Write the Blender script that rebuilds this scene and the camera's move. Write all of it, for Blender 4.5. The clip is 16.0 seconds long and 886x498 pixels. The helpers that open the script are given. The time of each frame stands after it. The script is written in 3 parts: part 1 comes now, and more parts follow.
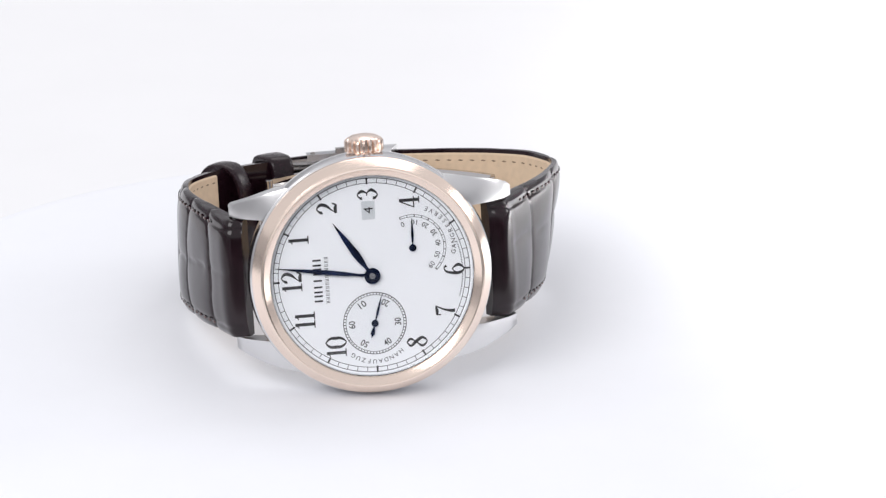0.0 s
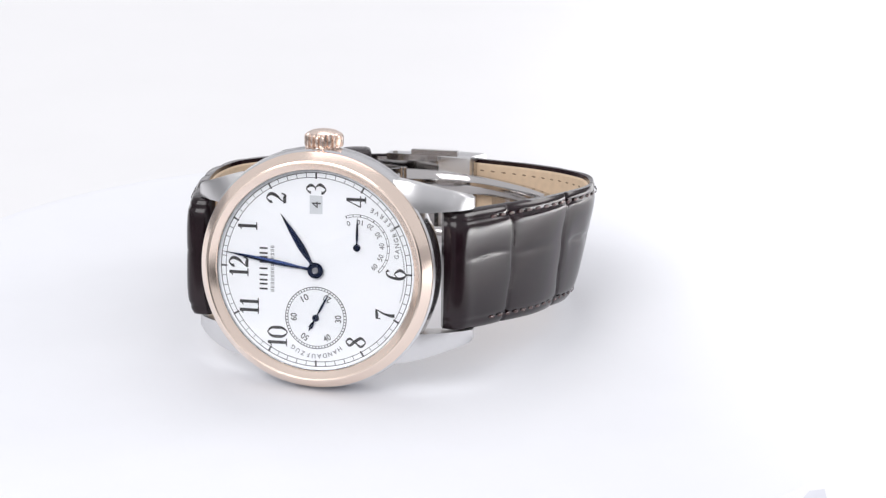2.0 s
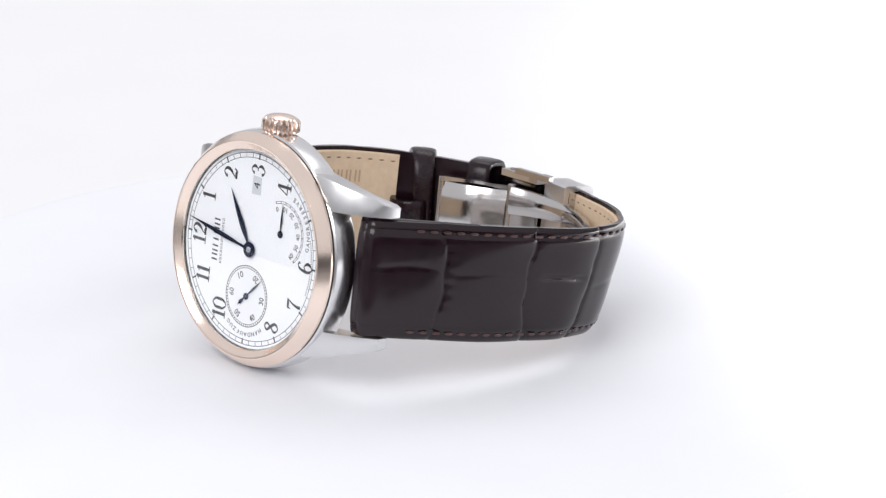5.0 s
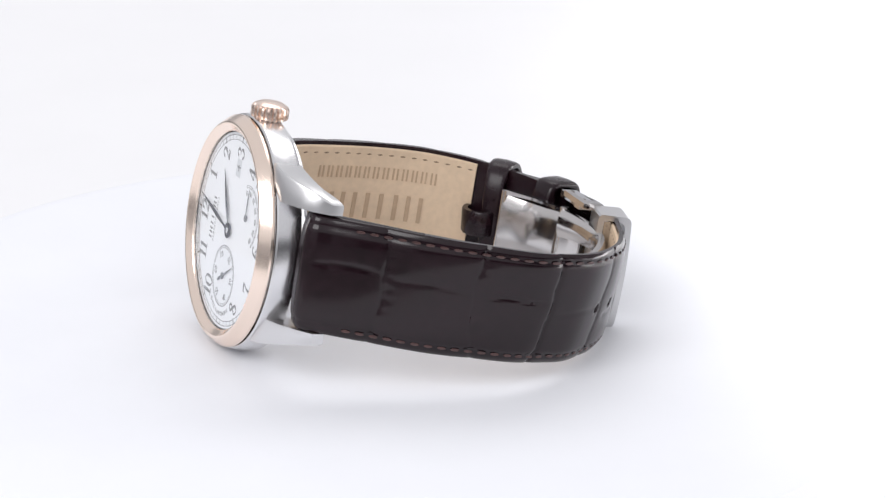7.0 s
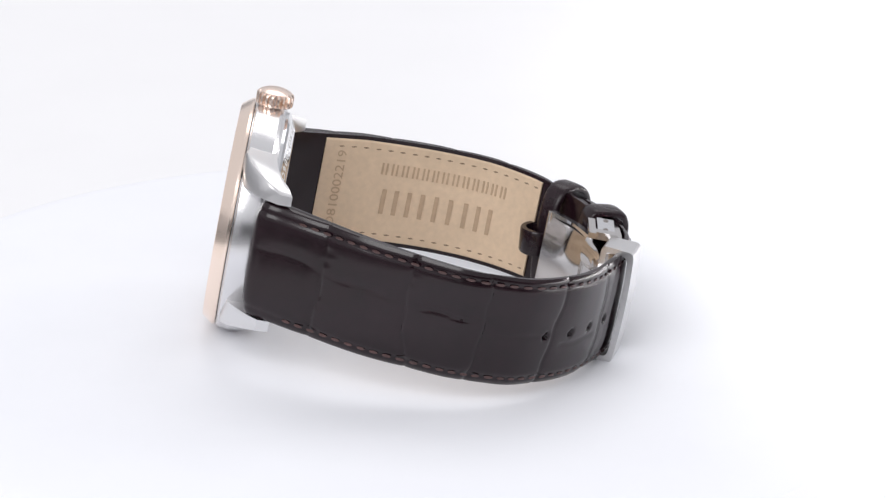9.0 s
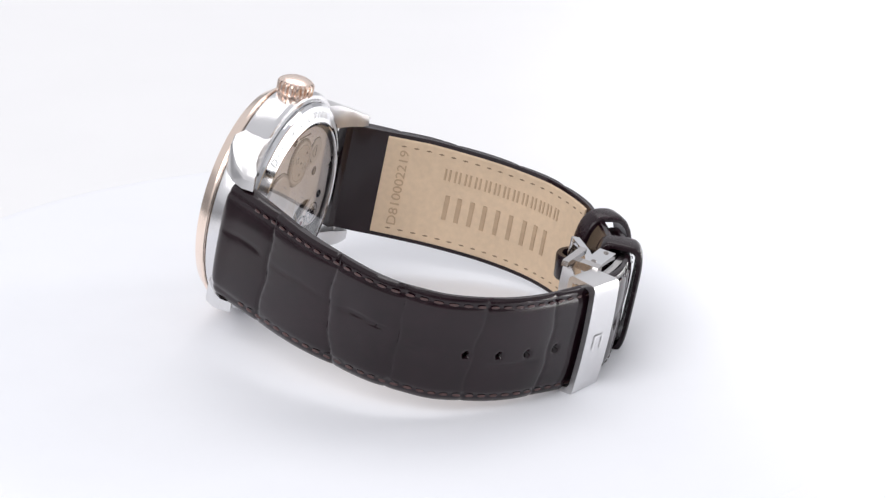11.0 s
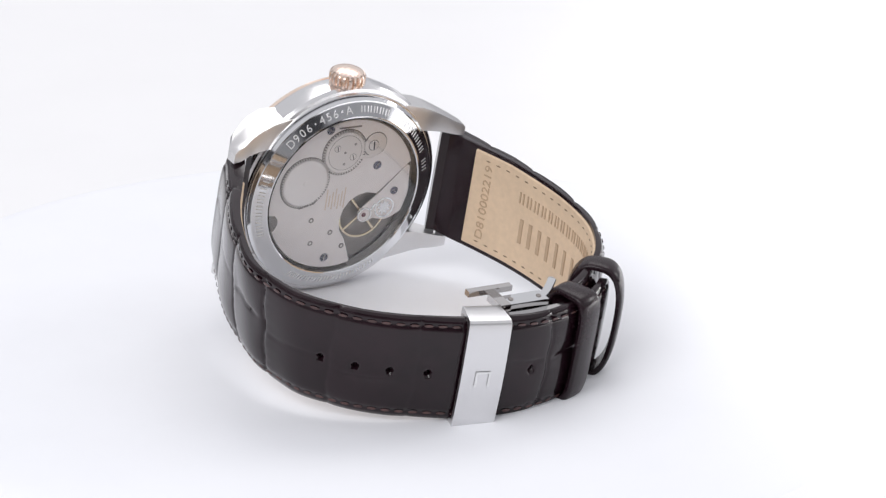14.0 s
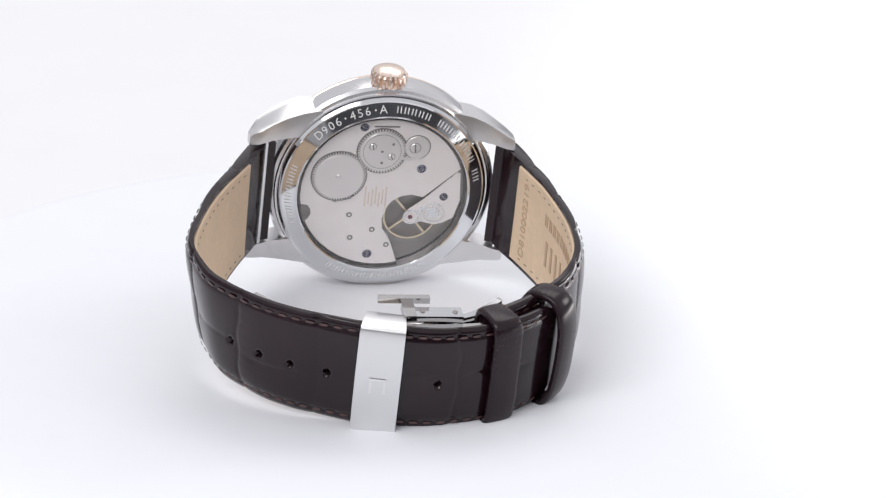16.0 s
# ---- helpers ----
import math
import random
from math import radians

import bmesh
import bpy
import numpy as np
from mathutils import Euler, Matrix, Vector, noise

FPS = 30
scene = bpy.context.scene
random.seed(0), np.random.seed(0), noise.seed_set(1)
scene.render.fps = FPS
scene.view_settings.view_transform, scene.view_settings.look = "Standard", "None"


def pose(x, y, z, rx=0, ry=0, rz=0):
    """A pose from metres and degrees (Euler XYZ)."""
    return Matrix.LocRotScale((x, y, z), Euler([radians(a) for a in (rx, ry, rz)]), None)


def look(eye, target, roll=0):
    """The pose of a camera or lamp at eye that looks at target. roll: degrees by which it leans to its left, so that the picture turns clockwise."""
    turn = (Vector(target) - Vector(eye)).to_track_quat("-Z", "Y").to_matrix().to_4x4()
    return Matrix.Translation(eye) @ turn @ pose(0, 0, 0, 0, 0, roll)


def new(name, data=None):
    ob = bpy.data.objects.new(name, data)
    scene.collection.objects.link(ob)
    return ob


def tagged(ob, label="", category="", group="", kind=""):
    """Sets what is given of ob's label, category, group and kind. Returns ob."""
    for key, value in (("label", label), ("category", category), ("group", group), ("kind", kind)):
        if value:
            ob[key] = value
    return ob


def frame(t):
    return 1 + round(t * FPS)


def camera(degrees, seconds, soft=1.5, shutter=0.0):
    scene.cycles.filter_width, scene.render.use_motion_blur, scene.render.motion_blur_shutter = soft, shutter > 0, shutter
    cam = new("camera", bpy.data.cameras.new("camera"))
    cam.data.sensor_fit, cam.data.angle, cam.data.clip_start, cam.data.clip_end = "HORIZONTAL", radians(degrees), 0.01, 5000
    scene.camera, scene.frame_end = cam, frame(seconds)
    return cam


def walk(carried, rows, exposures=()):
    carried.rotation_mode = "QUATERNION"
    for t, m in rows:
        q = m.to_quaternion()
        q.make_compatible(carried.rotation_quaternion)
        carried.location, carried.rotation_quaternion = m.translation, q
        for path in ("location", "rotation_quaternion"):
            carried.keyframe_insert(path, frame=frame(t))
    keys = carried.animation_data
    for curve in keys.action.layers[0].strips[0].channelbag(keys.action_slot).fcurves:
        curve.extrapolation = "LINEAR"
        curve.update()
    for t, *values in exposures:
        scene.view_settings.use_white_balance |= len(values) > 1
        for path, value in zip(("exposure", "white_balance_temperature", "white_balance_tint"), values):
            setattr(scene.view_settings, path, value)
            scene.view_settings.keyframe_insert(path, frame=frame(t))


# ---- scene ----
cam = camera(14.372, 16.0, soft=1.3)
FLOOR = 0.0136
eye = Vector((0.0, -0.57016, 0.21923 + FLOOR))
view = Matrix(((0.99967, 0.01737 * -1, -0.01905, 0), (-0.01163, 0.35586, -0.93447, 0), (0.02301, 0.93438, 0.35554, 0), (0, 0, 0, 1)))
walk(cam, [(0, Matrix.Translation(eye) @ view), (16, Matrix.Translation(eye) @ view)], exposures=[(0, 0.0), (16, 0.0)])

# ---- light: a white product table under softboxes ----
world = bpy.data.worlds.new("studio")
scene.world = world
world.use_nodes = True
world.node_tree.nodes["Background"].inputs[0].default_value = (0.955, 0.955, 1.0, 1)
world.node_tree.nodes["Background"].inputs[1].default_value = 0.73


def softbox(name, at, target, w, h, watts, colour, spread=180):
    d = bpy.data.lights.new(name, "AREA")
    d.shape, d.size, d.size_y, d.energy, d.color = "RECTANGLE", w, h, watts, colour
    d.spread = radians(spread)
    ob = new(name, d)
    ob.matrix_world = look(at, target)
    return ob


softbox("softbox_top", (0.12, 0.5, 0.85), (0, 0.05, 0), 0.7, 0.45, 1.8, (1.0, 0.98, 0.975))
softbox("softbox_right", (0.75, 0.28, 0.34), (0.05, 0, 0.0), 0.22, 0.22, 0.9, (1.0, 0.98, 0.975))
softbox("background_light", (0.44, 0.10, 0.6), (0.41, 0.09, 0.0), 0.2, 0.2, 6.2, (1.0, 0.985, 0.98), 51)
softbox("softbox_front", (-0.5, -0.8, 0.85), (0, 0, 0.0), 0.8, 0.6, 6.7, (1.0, 0.99, 1.0))


# ---- materials ----
def material(name, colour, rough=0.5, metal=0.0, grain=0.0, scale=800.0, coat=0.0, bump=0.0, stretch=(1, 1, 1), wear=0.0, spec=0.5):
    """Principled surface; two scales of noise vary colour, roughness and relief."""
    m = bpy.data.materials.new(name)
    m.use_nodes = True
    nt, p = m.node_tree, m.node_tree.nodes["Principled BSDF"]
    p.inputs["Base Color"].default_value = (*colour, 1)
    p.inputs["Roughness"].default_value = rough
    p.inputs["Metallic"].default_value = metal
    p.inputs["Coat Weight"].default_value = coat
    p.inputs["Coat Roughness"].default_value = 0.12
    p.inputs["Specular IOR Level"].default_value = spec
    tc = nt.nodes.new("ShaderNodeTexCoord")
    mp = nt.nodes.new("ShaderNodeMapping")
    mp.inputs["Scale"].default_value = stretch
    nt.links.new(tc.outputs["Object"], mp.inputs[0])
    fine, broad = nt.nodes.new("ShaderNodeTexNoise"), nt.nodes.new("ShaderNodeTexNoise")
    fine.inputs["Scale"].default_value, broad.inputs["Scale"].default_value = scale, scale / 9
    fine.inputs["Detail"].default_value = broad.inputs["Detail"].default_value = 4
    for n in (fine, broad):
        nt.links.new(mp.outputs[0], n.inputs["Vector"])
    add = nt.nodes.new("ShaderNodeMath")
    add.operation = "ADD"
    nt.links.new(fine.outputs["Fac"], add.inputs[0])
    nt.links.new(broad.outputs["Fac"], add.inputs[1])
    if grain:
        mix = nt.nodes.new("ShaderNodeMix")
        mix.data_type = "RGBA"
        mix.inputs["A"].default_value = (*[c * (1 - grain) for c in colour], 1)
        mix.inputs["B"].default_value = (*[min(1, c * (1 + grain)) for c in colour], 1)
        ramp = nt.nodes.new("ShaderNodeMapRange")
        ramp.inputs["From Min"].default_value, ramp.inputs["From Max"].default_value = 0.7, 1.3
        nt.links.new(add.outputs[0], ramp.inputs["Value"])
        nt.links.new(ramp.outputs[0], mix.inputs["Factor"])
        nt.links.new(mix.outputs["Result"], p.inputs["Base Color"])
    if wear:
        rr = nt.nodes.new("ShaderNodeMapRange")
        rr.inputs["From Min"].default_value, rr.inputs["From Max"].default_value = 0.7, 1.3
        rr.inputs["To Min"].default_value, rr.inputs["To Max"].default_value = max(0.02, rough - wear), rough + wear
        nt.links.new(add.outputs[0], rr.inputs["Value"])
        nt.links.new(rr.outputs[0], p.inputs["Roughness"])
    if bump:
        b = nt.nodes.new("ShaderNodeBump")
        b.inputs["Strength"].default_value, b.inputs["Distance"].default_value = bump, 0.0002
        nt.links.new(add.outputs[0], b.inputs["Height"])
        nt.links.new(b.outputs[0], p.inputs["Normal"])
    return m


def glass(name):
    m = bpy.data.materials.new(name)
    m.use_nodes = True
    p = m.node_tree.nodes["Principled BSDF"]
    p.inputs["Transmission Weight"].default_value, p.inputs["Roughness"].default_value = 1.0, 0.0
    p.inputs["IOR"].default_value = 1.48
    p.inputs["Base Color"].default_value = (0.98, 0.99, 1, 1)
    return m


TABLE = material("white_turntable_lacquer", (0.855, 0.866, 0.90), 0.75, grain=0.012, scale=60, bump=0.05, spec=0.2)
STEEL = material("polished_steel", (0.74, 0.745, 0.76), 0.09, 1.0, scale=300, wear=0.02)
SATIN = material("satin_steel", (0.73, 0.725, 0.73), 0.31, 1.0, scale=200, wear=0.01, stretch=(1, 0.15, 1))
GOLD = material("rose_gold", (0.97, 0.81, 0.70), 0.19, 1.0, scale=300, wear=0.02)
CROWN = material("satin_rose_gold", (0.92, 0.76, 0.665), 0.26, 1.0, scale=300, wear=0.03)
DIAL = material("white_enamel_dial", (0.90, 0.905, 0.925), 0.35, scale=900, grain=0.01)
SUB = material("white_subdial", (0.87, 0.88, 0.90), 0.4, scale=900, grain=0.01)
INK = material("black_print", (0.022, 0.02, 0.022), 0.6, scale=900, grain=0.2)
BRUSHED = material("brushed_case_steel", (0.76, 0.755, 0.765), 0.22, 1.0, scale=200, wear=0.02, stretch=(1, 0.15, 1))
GREY = material("date_disc", (0.62, 0.64, 0.66), 0.6, scale=900, grain=0.03)
BLUE = material("blued_steel", (0.010, 0.020, 0.065), 0.22, 0.85, scale=900, grain=0.1, wear=0.05)
LEATHER = material("brown_glossy_leather", (0.0125, 0.0048, 0.0075), 0.15, grain=0.35, scale=500, bump=0.02, wear=0.05, spec=0.42)
KEEPER = material("smooth_brown_leather", (0.014, 0.0062, 0.0092), 0.24, grain=0.2, scale=900, bump=0.03, wear=0.05, spec=0.33)
LINING = material("tan_calf_lining", (0.70, 0.54, 0.385), 0.65, grain=0.07, scale=900, bump=0.06, wear=0.08, spec=0.3)
EMBOSS_SHADE = material("tan_leather_relief_shade", (0.50, 0.365, 0.25), 0.7, grain=0.08, scale=900, bump=0.05, spec=0.3)
THREAD = material("brown_thread", (0.075, 0.038, 0.036), 0.22, grain=0.3, scale=2500, bump=0.08)
TANTHREAD = material("tan_thread", (0.25, 0.17, 0.11), 0.6, grain=0.3, scale=4000, bump=0.3)
PLATE = material("pearled_movement_plate", (0.93, 0.875, 0.86), 0.42, 0.35, grain=0.03, scale=300, wear=0.04)
WHEEL = material("brushed_wheel_metal", (0.80, 0.76, 0.74), 0.34, 0.75, grain=0.03, scale=200, wear=0.02)
DARKMETAL_SHADE = material("dark_metal_and_recess_shade", (0.27, 0.25, 0.24), 0.45, 0.9, grain=0.2, scale=900)
GILTMARK = material("pale_gilt_engraving", (0.80, 0.68, 0.58), 0.45, 0.3, scale=900, grain=0.08)
BRASS = material("gilt_brass", (0.74, 0.63, 0.45), 0.22, 1.0, scale=900, grain=0.05)
MARK = material("matt_steel_mark", (0.80, 0.80, 0.80), 0.45, 0.8, scale=300, grain=0.02)
CLASP = material("polished_clasp_steel", (0.60, 0.58, 0.57), 0.12, 1.0, scale=300, wear=0.02)
JEWEL = material("grey_blue_screw", (0.10, 0.10, 0.14), 0.2, 0.8, scale=900, grain=0.1)
RUBY = material("ruby_jewel", (0.16, 0.05, 0.07), 0.1, scale=900, grain=0.1)
GLASS = glass("sapphire_glass")

# ---- ground and turntable ----
def sheet(name, size, z, mat):
    bm = bmesh.new()
    bmesh.ops.create_grid(bm, x_segments=4, y_segments=4, size=size)
    me = bpy.data.meshes.new(name)
    bm.to_mesh(me)
    bm.free()
    ob = new(name, me)
    ob.location.z = z
    me.materials.append(mat)
    return ob


GROUND = material("white_background_sheet", (0.85, 0.85, 0.86), 0.8, grain=0.01, scale=40, spec=0.15)
FLOORING = material("dark_studio_floor", (0.22, 0.22, 0.225), 0.7, grain=0.2, scale=30)
tagged(sheet("ground", 30, -0.02, FLOORING), "dark grey studio floor", "floor", kind="structure")
bm = bmesh.new()
bmesh.ops.create_cube(bm, size=1.0)
bmesh.ops.scale(bm, vec=(3.07, 3.05, 0.019), verts=bm.verts)
me = bpy.data.meshes.new("backdrop")
bm.to_mesh(me)
bm.free()
me.materials.append(GROUND)
tagged(new("backdrop", me), "matte white seamless background board", "background", kind="structure").location = (1.365, 1.4, -0.0104)

# low unseen walls added all round, pale but partly dark in front, for reflections
DARK = material("dark_reflection_panel", (0.11, 0.11, 0.115), 0.9, grain=0.2, scale=30)
PALE = material("white_reflection_panel", (0.82, 0.82, 0.83), 0.8, grain=0.02, scale=20)
walls = (("wall_front", (1.2, -3.0), 3.6, 0, DARK, "unseen dark panel added for dark reflections"), ("wall_front_left", (-1.8, -3.0), 2.4, 0, PALE, "unseen white panel added for pale reflections"),
         ("wall_right", (3.0, 0.0), 6.0, 90, PALE, "unseen white panel added for pale reflections"), ("wall_left", (-3.0, 0.0), 6.0, 90, PALE, "unseen white panel added for pale reflections"), ("wall_back", (0.0, 3.0), 6.0, 0, PALE, "unseen white panel added for pale reflections"))
for name, (x, y), wide, turned_by, mat, label in walls:
    bm = bmesh.new()
    bmesh.ops.create_cube(bm, size=1.0)
    bmesh.ops.scale(bm, vec=(wide, 0.05, 0.68), verts=bm.verts)
    me = bpy.data.meshes.new(name)
    bm.to_mesh(me)
    bm.free()
    me.materials.append(mat)
    tagged(new(name, me), label, "wall", kind="structure").matrix_world = pose(x, y, 0.32, 0, 0, turned_by)

# ---- the watch: built round its dial centre; x to six, y to the back, z to the crown, in millimetres ----
MM = 0.001
TO_ROOT = Matrix(((0.986721, -0.141808, -0.079198, 0.0), (0.152753, 0.975923, 0.155692, -0.025272), (0.055213, -0.165722, 0.984626, 0.007038 + FLOOR), (0, 0, 0, 1)))
watch = tagged(new("wristwatch"), "rose-gold and steel wristwatch on brown crocodile leather, lying sideways", "watch")


def finish(ob, parent, label):
    ob.parent = parent
    if parent is watch:
        ob.matrix_basis = TO_ROOT
    if label:
        tagged(ob, label)
    return ob


def mesh_part(name, verts, faces, mat, parent=watch, label="", smooth=35):
    me = bpy.data.meshes.new(name)
    me.from_pydata([(x * MM, y * MM, z * MM) for x, y, z in verts], [], faces)
    me.materials.append(mat)
    bm = bmesh.new()
    bm.from_mesh(me)
    bmesh.ops.recalc_face_normals(bm, faces=bm.faces)
    bm.to_mesh(me)
    bm.free()
    if smooth:
        me.shade_smooth()
        me.set_sharp_from_angle(angle=radians(smooth))
    return finish(new(name, me), parent, label)


def part(name, bm, mat, parent=watch, label="", smooth=35, bevel=0.0):
    """Links a bmesh in millimetres as one mesh under a thing or a part."""
    if bevel:
        edges = [e for e in bm.edges if len(e.link_faces) == 2 and e.calc_face_angle(0) > 0.5]
        bmesh.ops.bevel(bm, geom=edges, offset=bevel, segments=2, affect="EDGES", clamp_overlap=True)
    bmesh.ops.recalc_face_normals(bm, faces=bm.faces)
    bmesh.ops.scale(bm, vec=(MM, MM, MM), verts=bm.verts)
    me = bpy.data.meshes.new(name)
    bm.to_mesh(me)
    bm.free()
    me.materials.append(mat)
    if smooth:
        me.shade_smooth()
        me.set_sharp_from_angle(angle=radians(smooth))
    return finish(new(name, me), parent, label)


def lathe(profile, n=144, centre=(0.0, 0.0), closed=True, axis="y"):
    """Verts and faces of a profile of (radius, height) turned round an axis along y (or z)."""
    verts, faces, k = [], [], len(profile)
    for i in range(n):
        a = 2 * math.pi * i / n
        for r, h in profile:
            c, s = r * math.cos(a), r * math.sin(a)
            verts.append((centre[0] + c, h, centre[1] + s) if axis == "y" else (centre[0] + c, centre[1] + s, h))
    for i in range(n):
        j = (i + 1) % n
        for p in range(k if closed else k - 1):
            q = (p + 1) % k
            faces.append((i * k + p, i * k + q, j * k + q, j * k + p))
    return verts, faces


def turned(name, profile, mat, parent=watch, label="", n=144, centre=(0.0, 0.0), axis="y", smooth=30):
    v, f = lathe(profile, n, centre, True, axis)
    return mesh_part(name, v, f, mat, parent, label, smooth)


def disc(r, y0, y1, rim=0.08):
    """Profile of a solid disc between two heights, with softened rim."""
    s = 1 if y1 > y0 else -1
    return [(0.0005, y0), (r - rim, y0), (r, y0 + s * rim), (r, y1 - s * rim), (r - rim, y1), (0.0005, y1)]


def prism(outline, y0, y1, place=lambda u, v, y: (-v, y, u)):
    """bmesh of a flat outline in dial coordinates (u to three, v to twelve), thick from y0 to y1."""
    bm = bmesh.new()
    a = [bm.verts.new(place(u, v, y0)) for u, v in outline]
    b = [bm.verts.new(place(u, v, y1)) for u, v in outline]
    n = len(outline)
    bm.faces.new(a)
    bm.faces.new(b[::-1])
    for i in range(n):
        bm.faces.new((a[i], b[i], b[(i + 1) % n], a[(i + 1) % n]))
    return bm


def join(bms):
    out = bmesh.new()
    for b in bms:
        me = bpy.data.meshes.new("scratch")
        b.to_mesh(me)
        b.free()
        out.from_mesh(me)
        bpy.data.meshes.remove(me)
    return out


def boxes(blocks):
    """bmesh of several blocks, each (x0, x1, y0, y1, z0, z1)."""
    bm = bmesh.new()
    for x0, x1, y0, y1, z0, z1 in blocks:
        vs = [bm.verts.new((x, y, z)) for x in (x0, x1) for y in (y0, y1) for z in (z0, z1)]
        for q in ((0, 1, 3, 2), (4, 6, 7, 5), (0, 4, 5, 1), (2, 3, 7, 6), (0, 2, 6, 4), (1, 5, 7, 3)):
            bm.faces.new([vs[i] for i in q])
    return bm


DIAL_FRAME = Matrix(((0, -1, 0, 0), (0, 0, -1, 0), (1, 0, 0, 0), (0, 0, 0, 1)))   # u, v, out -> x, y, z
BACK_FRAME = Matrix(((-1, 0, 0, 0), (0, 0, 1, 0), (0, 1, 0, 0), (0, 0, 0, 1)))    # reads from behind, crown up


def letters(text, height, width=None, thick=0.04, weight=0.0):
    """bmesh of a text in the built-in font, centred, scaled to a height (and width) in millimetres."""
    cu = bpy.data.curves.new("text", "FONT")
    cu.body, cu.size, cu.extrude, cu.resolution_u, cu.offset = text, 10.0, 0.5, 4, weight
    ob = bpy.data.objects.new("text", cu)
    scene.collection.objects.link(ob)
    me = bpy.data.meshes.new_from_object(ob.evaluated_get(bpy.context.evaluated_depsgraph_get()))
    bpy.data.objects.remove(ob)
    bm = bmesh.new()
    bm.from_mesh(me)
    bpy.data.meshes.remove(me)
    xs, ys = [v.co.x for v in bm.verts], [v.co.y for v in bm.verts]
    sy = height / (max(ys) - min(ys))
    sx = width / (max(xs) - min(xs)) if width else sy
    cx, cy = (max(xs) + min(xs)) / 2, (max(ys) + min(ys)) / 2
    for v in bm.verts:
        v.co = ((v.co.x - cx) * sx, (v.co.y - cy) * sy, v.co.z * thick)
    return bm


def placed(bm, frame_matrix, u, v, out, turn=0.0):
    """Turns a flat bmesh clockwise by degrees and lays it at (u, v) on a face."""
    bm.transform(frame_matrix @ Matrix.Translation((u, v, out)) @ Matrix.Rotation(radians(-turn), 4, "Z"))
    return bm


def polar(r, deg):
    """Dial coordinates at a clock angle (degrees clockwise from twelve)."""
    return r * math.sin(radians(deg)), r * math.cos(radians(deg))


# ---- turntable: a white disc on a low foot, with a flat pale grey wedge at its rim ----
turntable = tagged(new("turntable"), "round matte white rotating display turntable", "turntable")
v, f = lathe([(0.001, -0.9), (91.0, -0.9), (90.6, -0.75), (89.6, -0.4), (88.2, -0.12), (86.5, 0.0), (0.001, 0.0)], 160, axis="z")
mesh_part("disc", v, f, TABLE, turntable, "matte white disc", smooth=40)
wedge_bm = prism([(88.2, -29.3), (90.2, -27.6), (92.4, -33.0), (93.4, -40.0), (93.0, -46.5), (87.6, -47.0)], -0.89, -0.83, place=lambda u, v, z: (u, v, z))
part("rim_wedge", wedge_bm, material("pale_grey_wedge", (0.70, 0.71, 0.77), 0.7, grain=0.05, scale=300), turntable, "flat pale grey wedge", bevel=0.02)

# ---- case ----
bezel = turned("bezel", [(17.05, 0.45), (17.05, -1.0), (17.2, -1.2), (18.0, -1.8), (18.2, -1.98), (18.45, -2.05), (18.7, -1.97), (19.8, -0.5), (19.98, -0.2), (20.0, 0.2), (19.85, 0.36), (19.2, 0.38), (18.0, 0.45)], GOLD, watch, "polished rose-gold bezel", smooth=14)
case = turned("case_band", [(17.5, 0.56), (19.35, 0.5), (19.35, 0.6), (19.95, 0.64), (20.25, 0.9), (20.5, 2.6), (20.3, 4.9), (19.85, 5.5), (19.3, 5.62), (19.1, 5.95), (18.85, 5.95), (18.85, 5.5), (17.5, 5.4)], BRUSHED, watch, "satin steel case band")
back = turned("case_back", [(17.0, 5.45), (18.7, 5.45), (18.75, 6.45), (18.3, 6.85), (18.05, 6.9), (15.75, 7.9), (15.5, 7.95), (15.3, 7.8), (15.25, 6.3), (15.25, 5.65)], STEEL, watch, "polished steel exhibition case back ring", smooth=12)


def lug(name, sx, sz):
    """One curved lug; sx, sz: towards six or twelve, crown side or away from it."""
    top = [(11.5, 0.9), (15.5, 1.1), (18.5, 2.0), (21.0, 3.6), (23.4, 5.6), (25.0, 7.5)]
    low = [(24.9, 9.6), (23.0, 9.0), (20.5, 7.5), (18.0, 6.6), (15.0, 6.0), (11.5, 5.8)]
    loop = top + low
    if sx > 0 and sz > 0:
        loop = [loop[0]] + [(x, y - 0.7) for x, y in loop[1:5]] + loop[5:]
    if sx < 0:
        loop = [(x - 2.4 * max(0, x - 15) / 10, y) for x, y in loop]
    outer = {0: 15.8, 1: 15.1, 2: 14.4, 3: 13.7, 4: 13.0, 5: 12.5, 6: 12.4, 7: 12.8, 8: 13.5, 9: 14.2, 10: 14.9, 11: 15.5}
    bm = bmesh.new()
    rings = []
    for k in range(4):
        ring = []
        for i, (x, y) in enumerate(loop):
            z = (10.3, 10.3, outer[i] - 0.45, outer[i])[k]
            z += 0.5 if k > 1 and sx > 0 and sz > 0 and 0 < i < 5 else 0.0
            cx, cy = (18.0, 5.0)
            f = (1, 1, 1, 0.93)[k]
            ring.append(bm.verts.new((sx * (cx + (x - cx) * f), cy + (y - cy) * f, sz * z)))
        rings.append(ring)
    n = len(loop)
    for a, b in ((0, 2), (2, 3)):
        for i in range(n):
            bm.faces.new((rings[a][i], rings[a][(i + 1) % n], rings[b][(i + 1) % n], rings[b][i]))
    bm.faces.new(rings[0][::-1])
    bm.faces.new(rings[3])
    for v in rings[1]:
        bm.verts.remove(v)
    return part(name, bm, SATIN, watch, "satin steel lug", smooth=38, bevel=0.22)


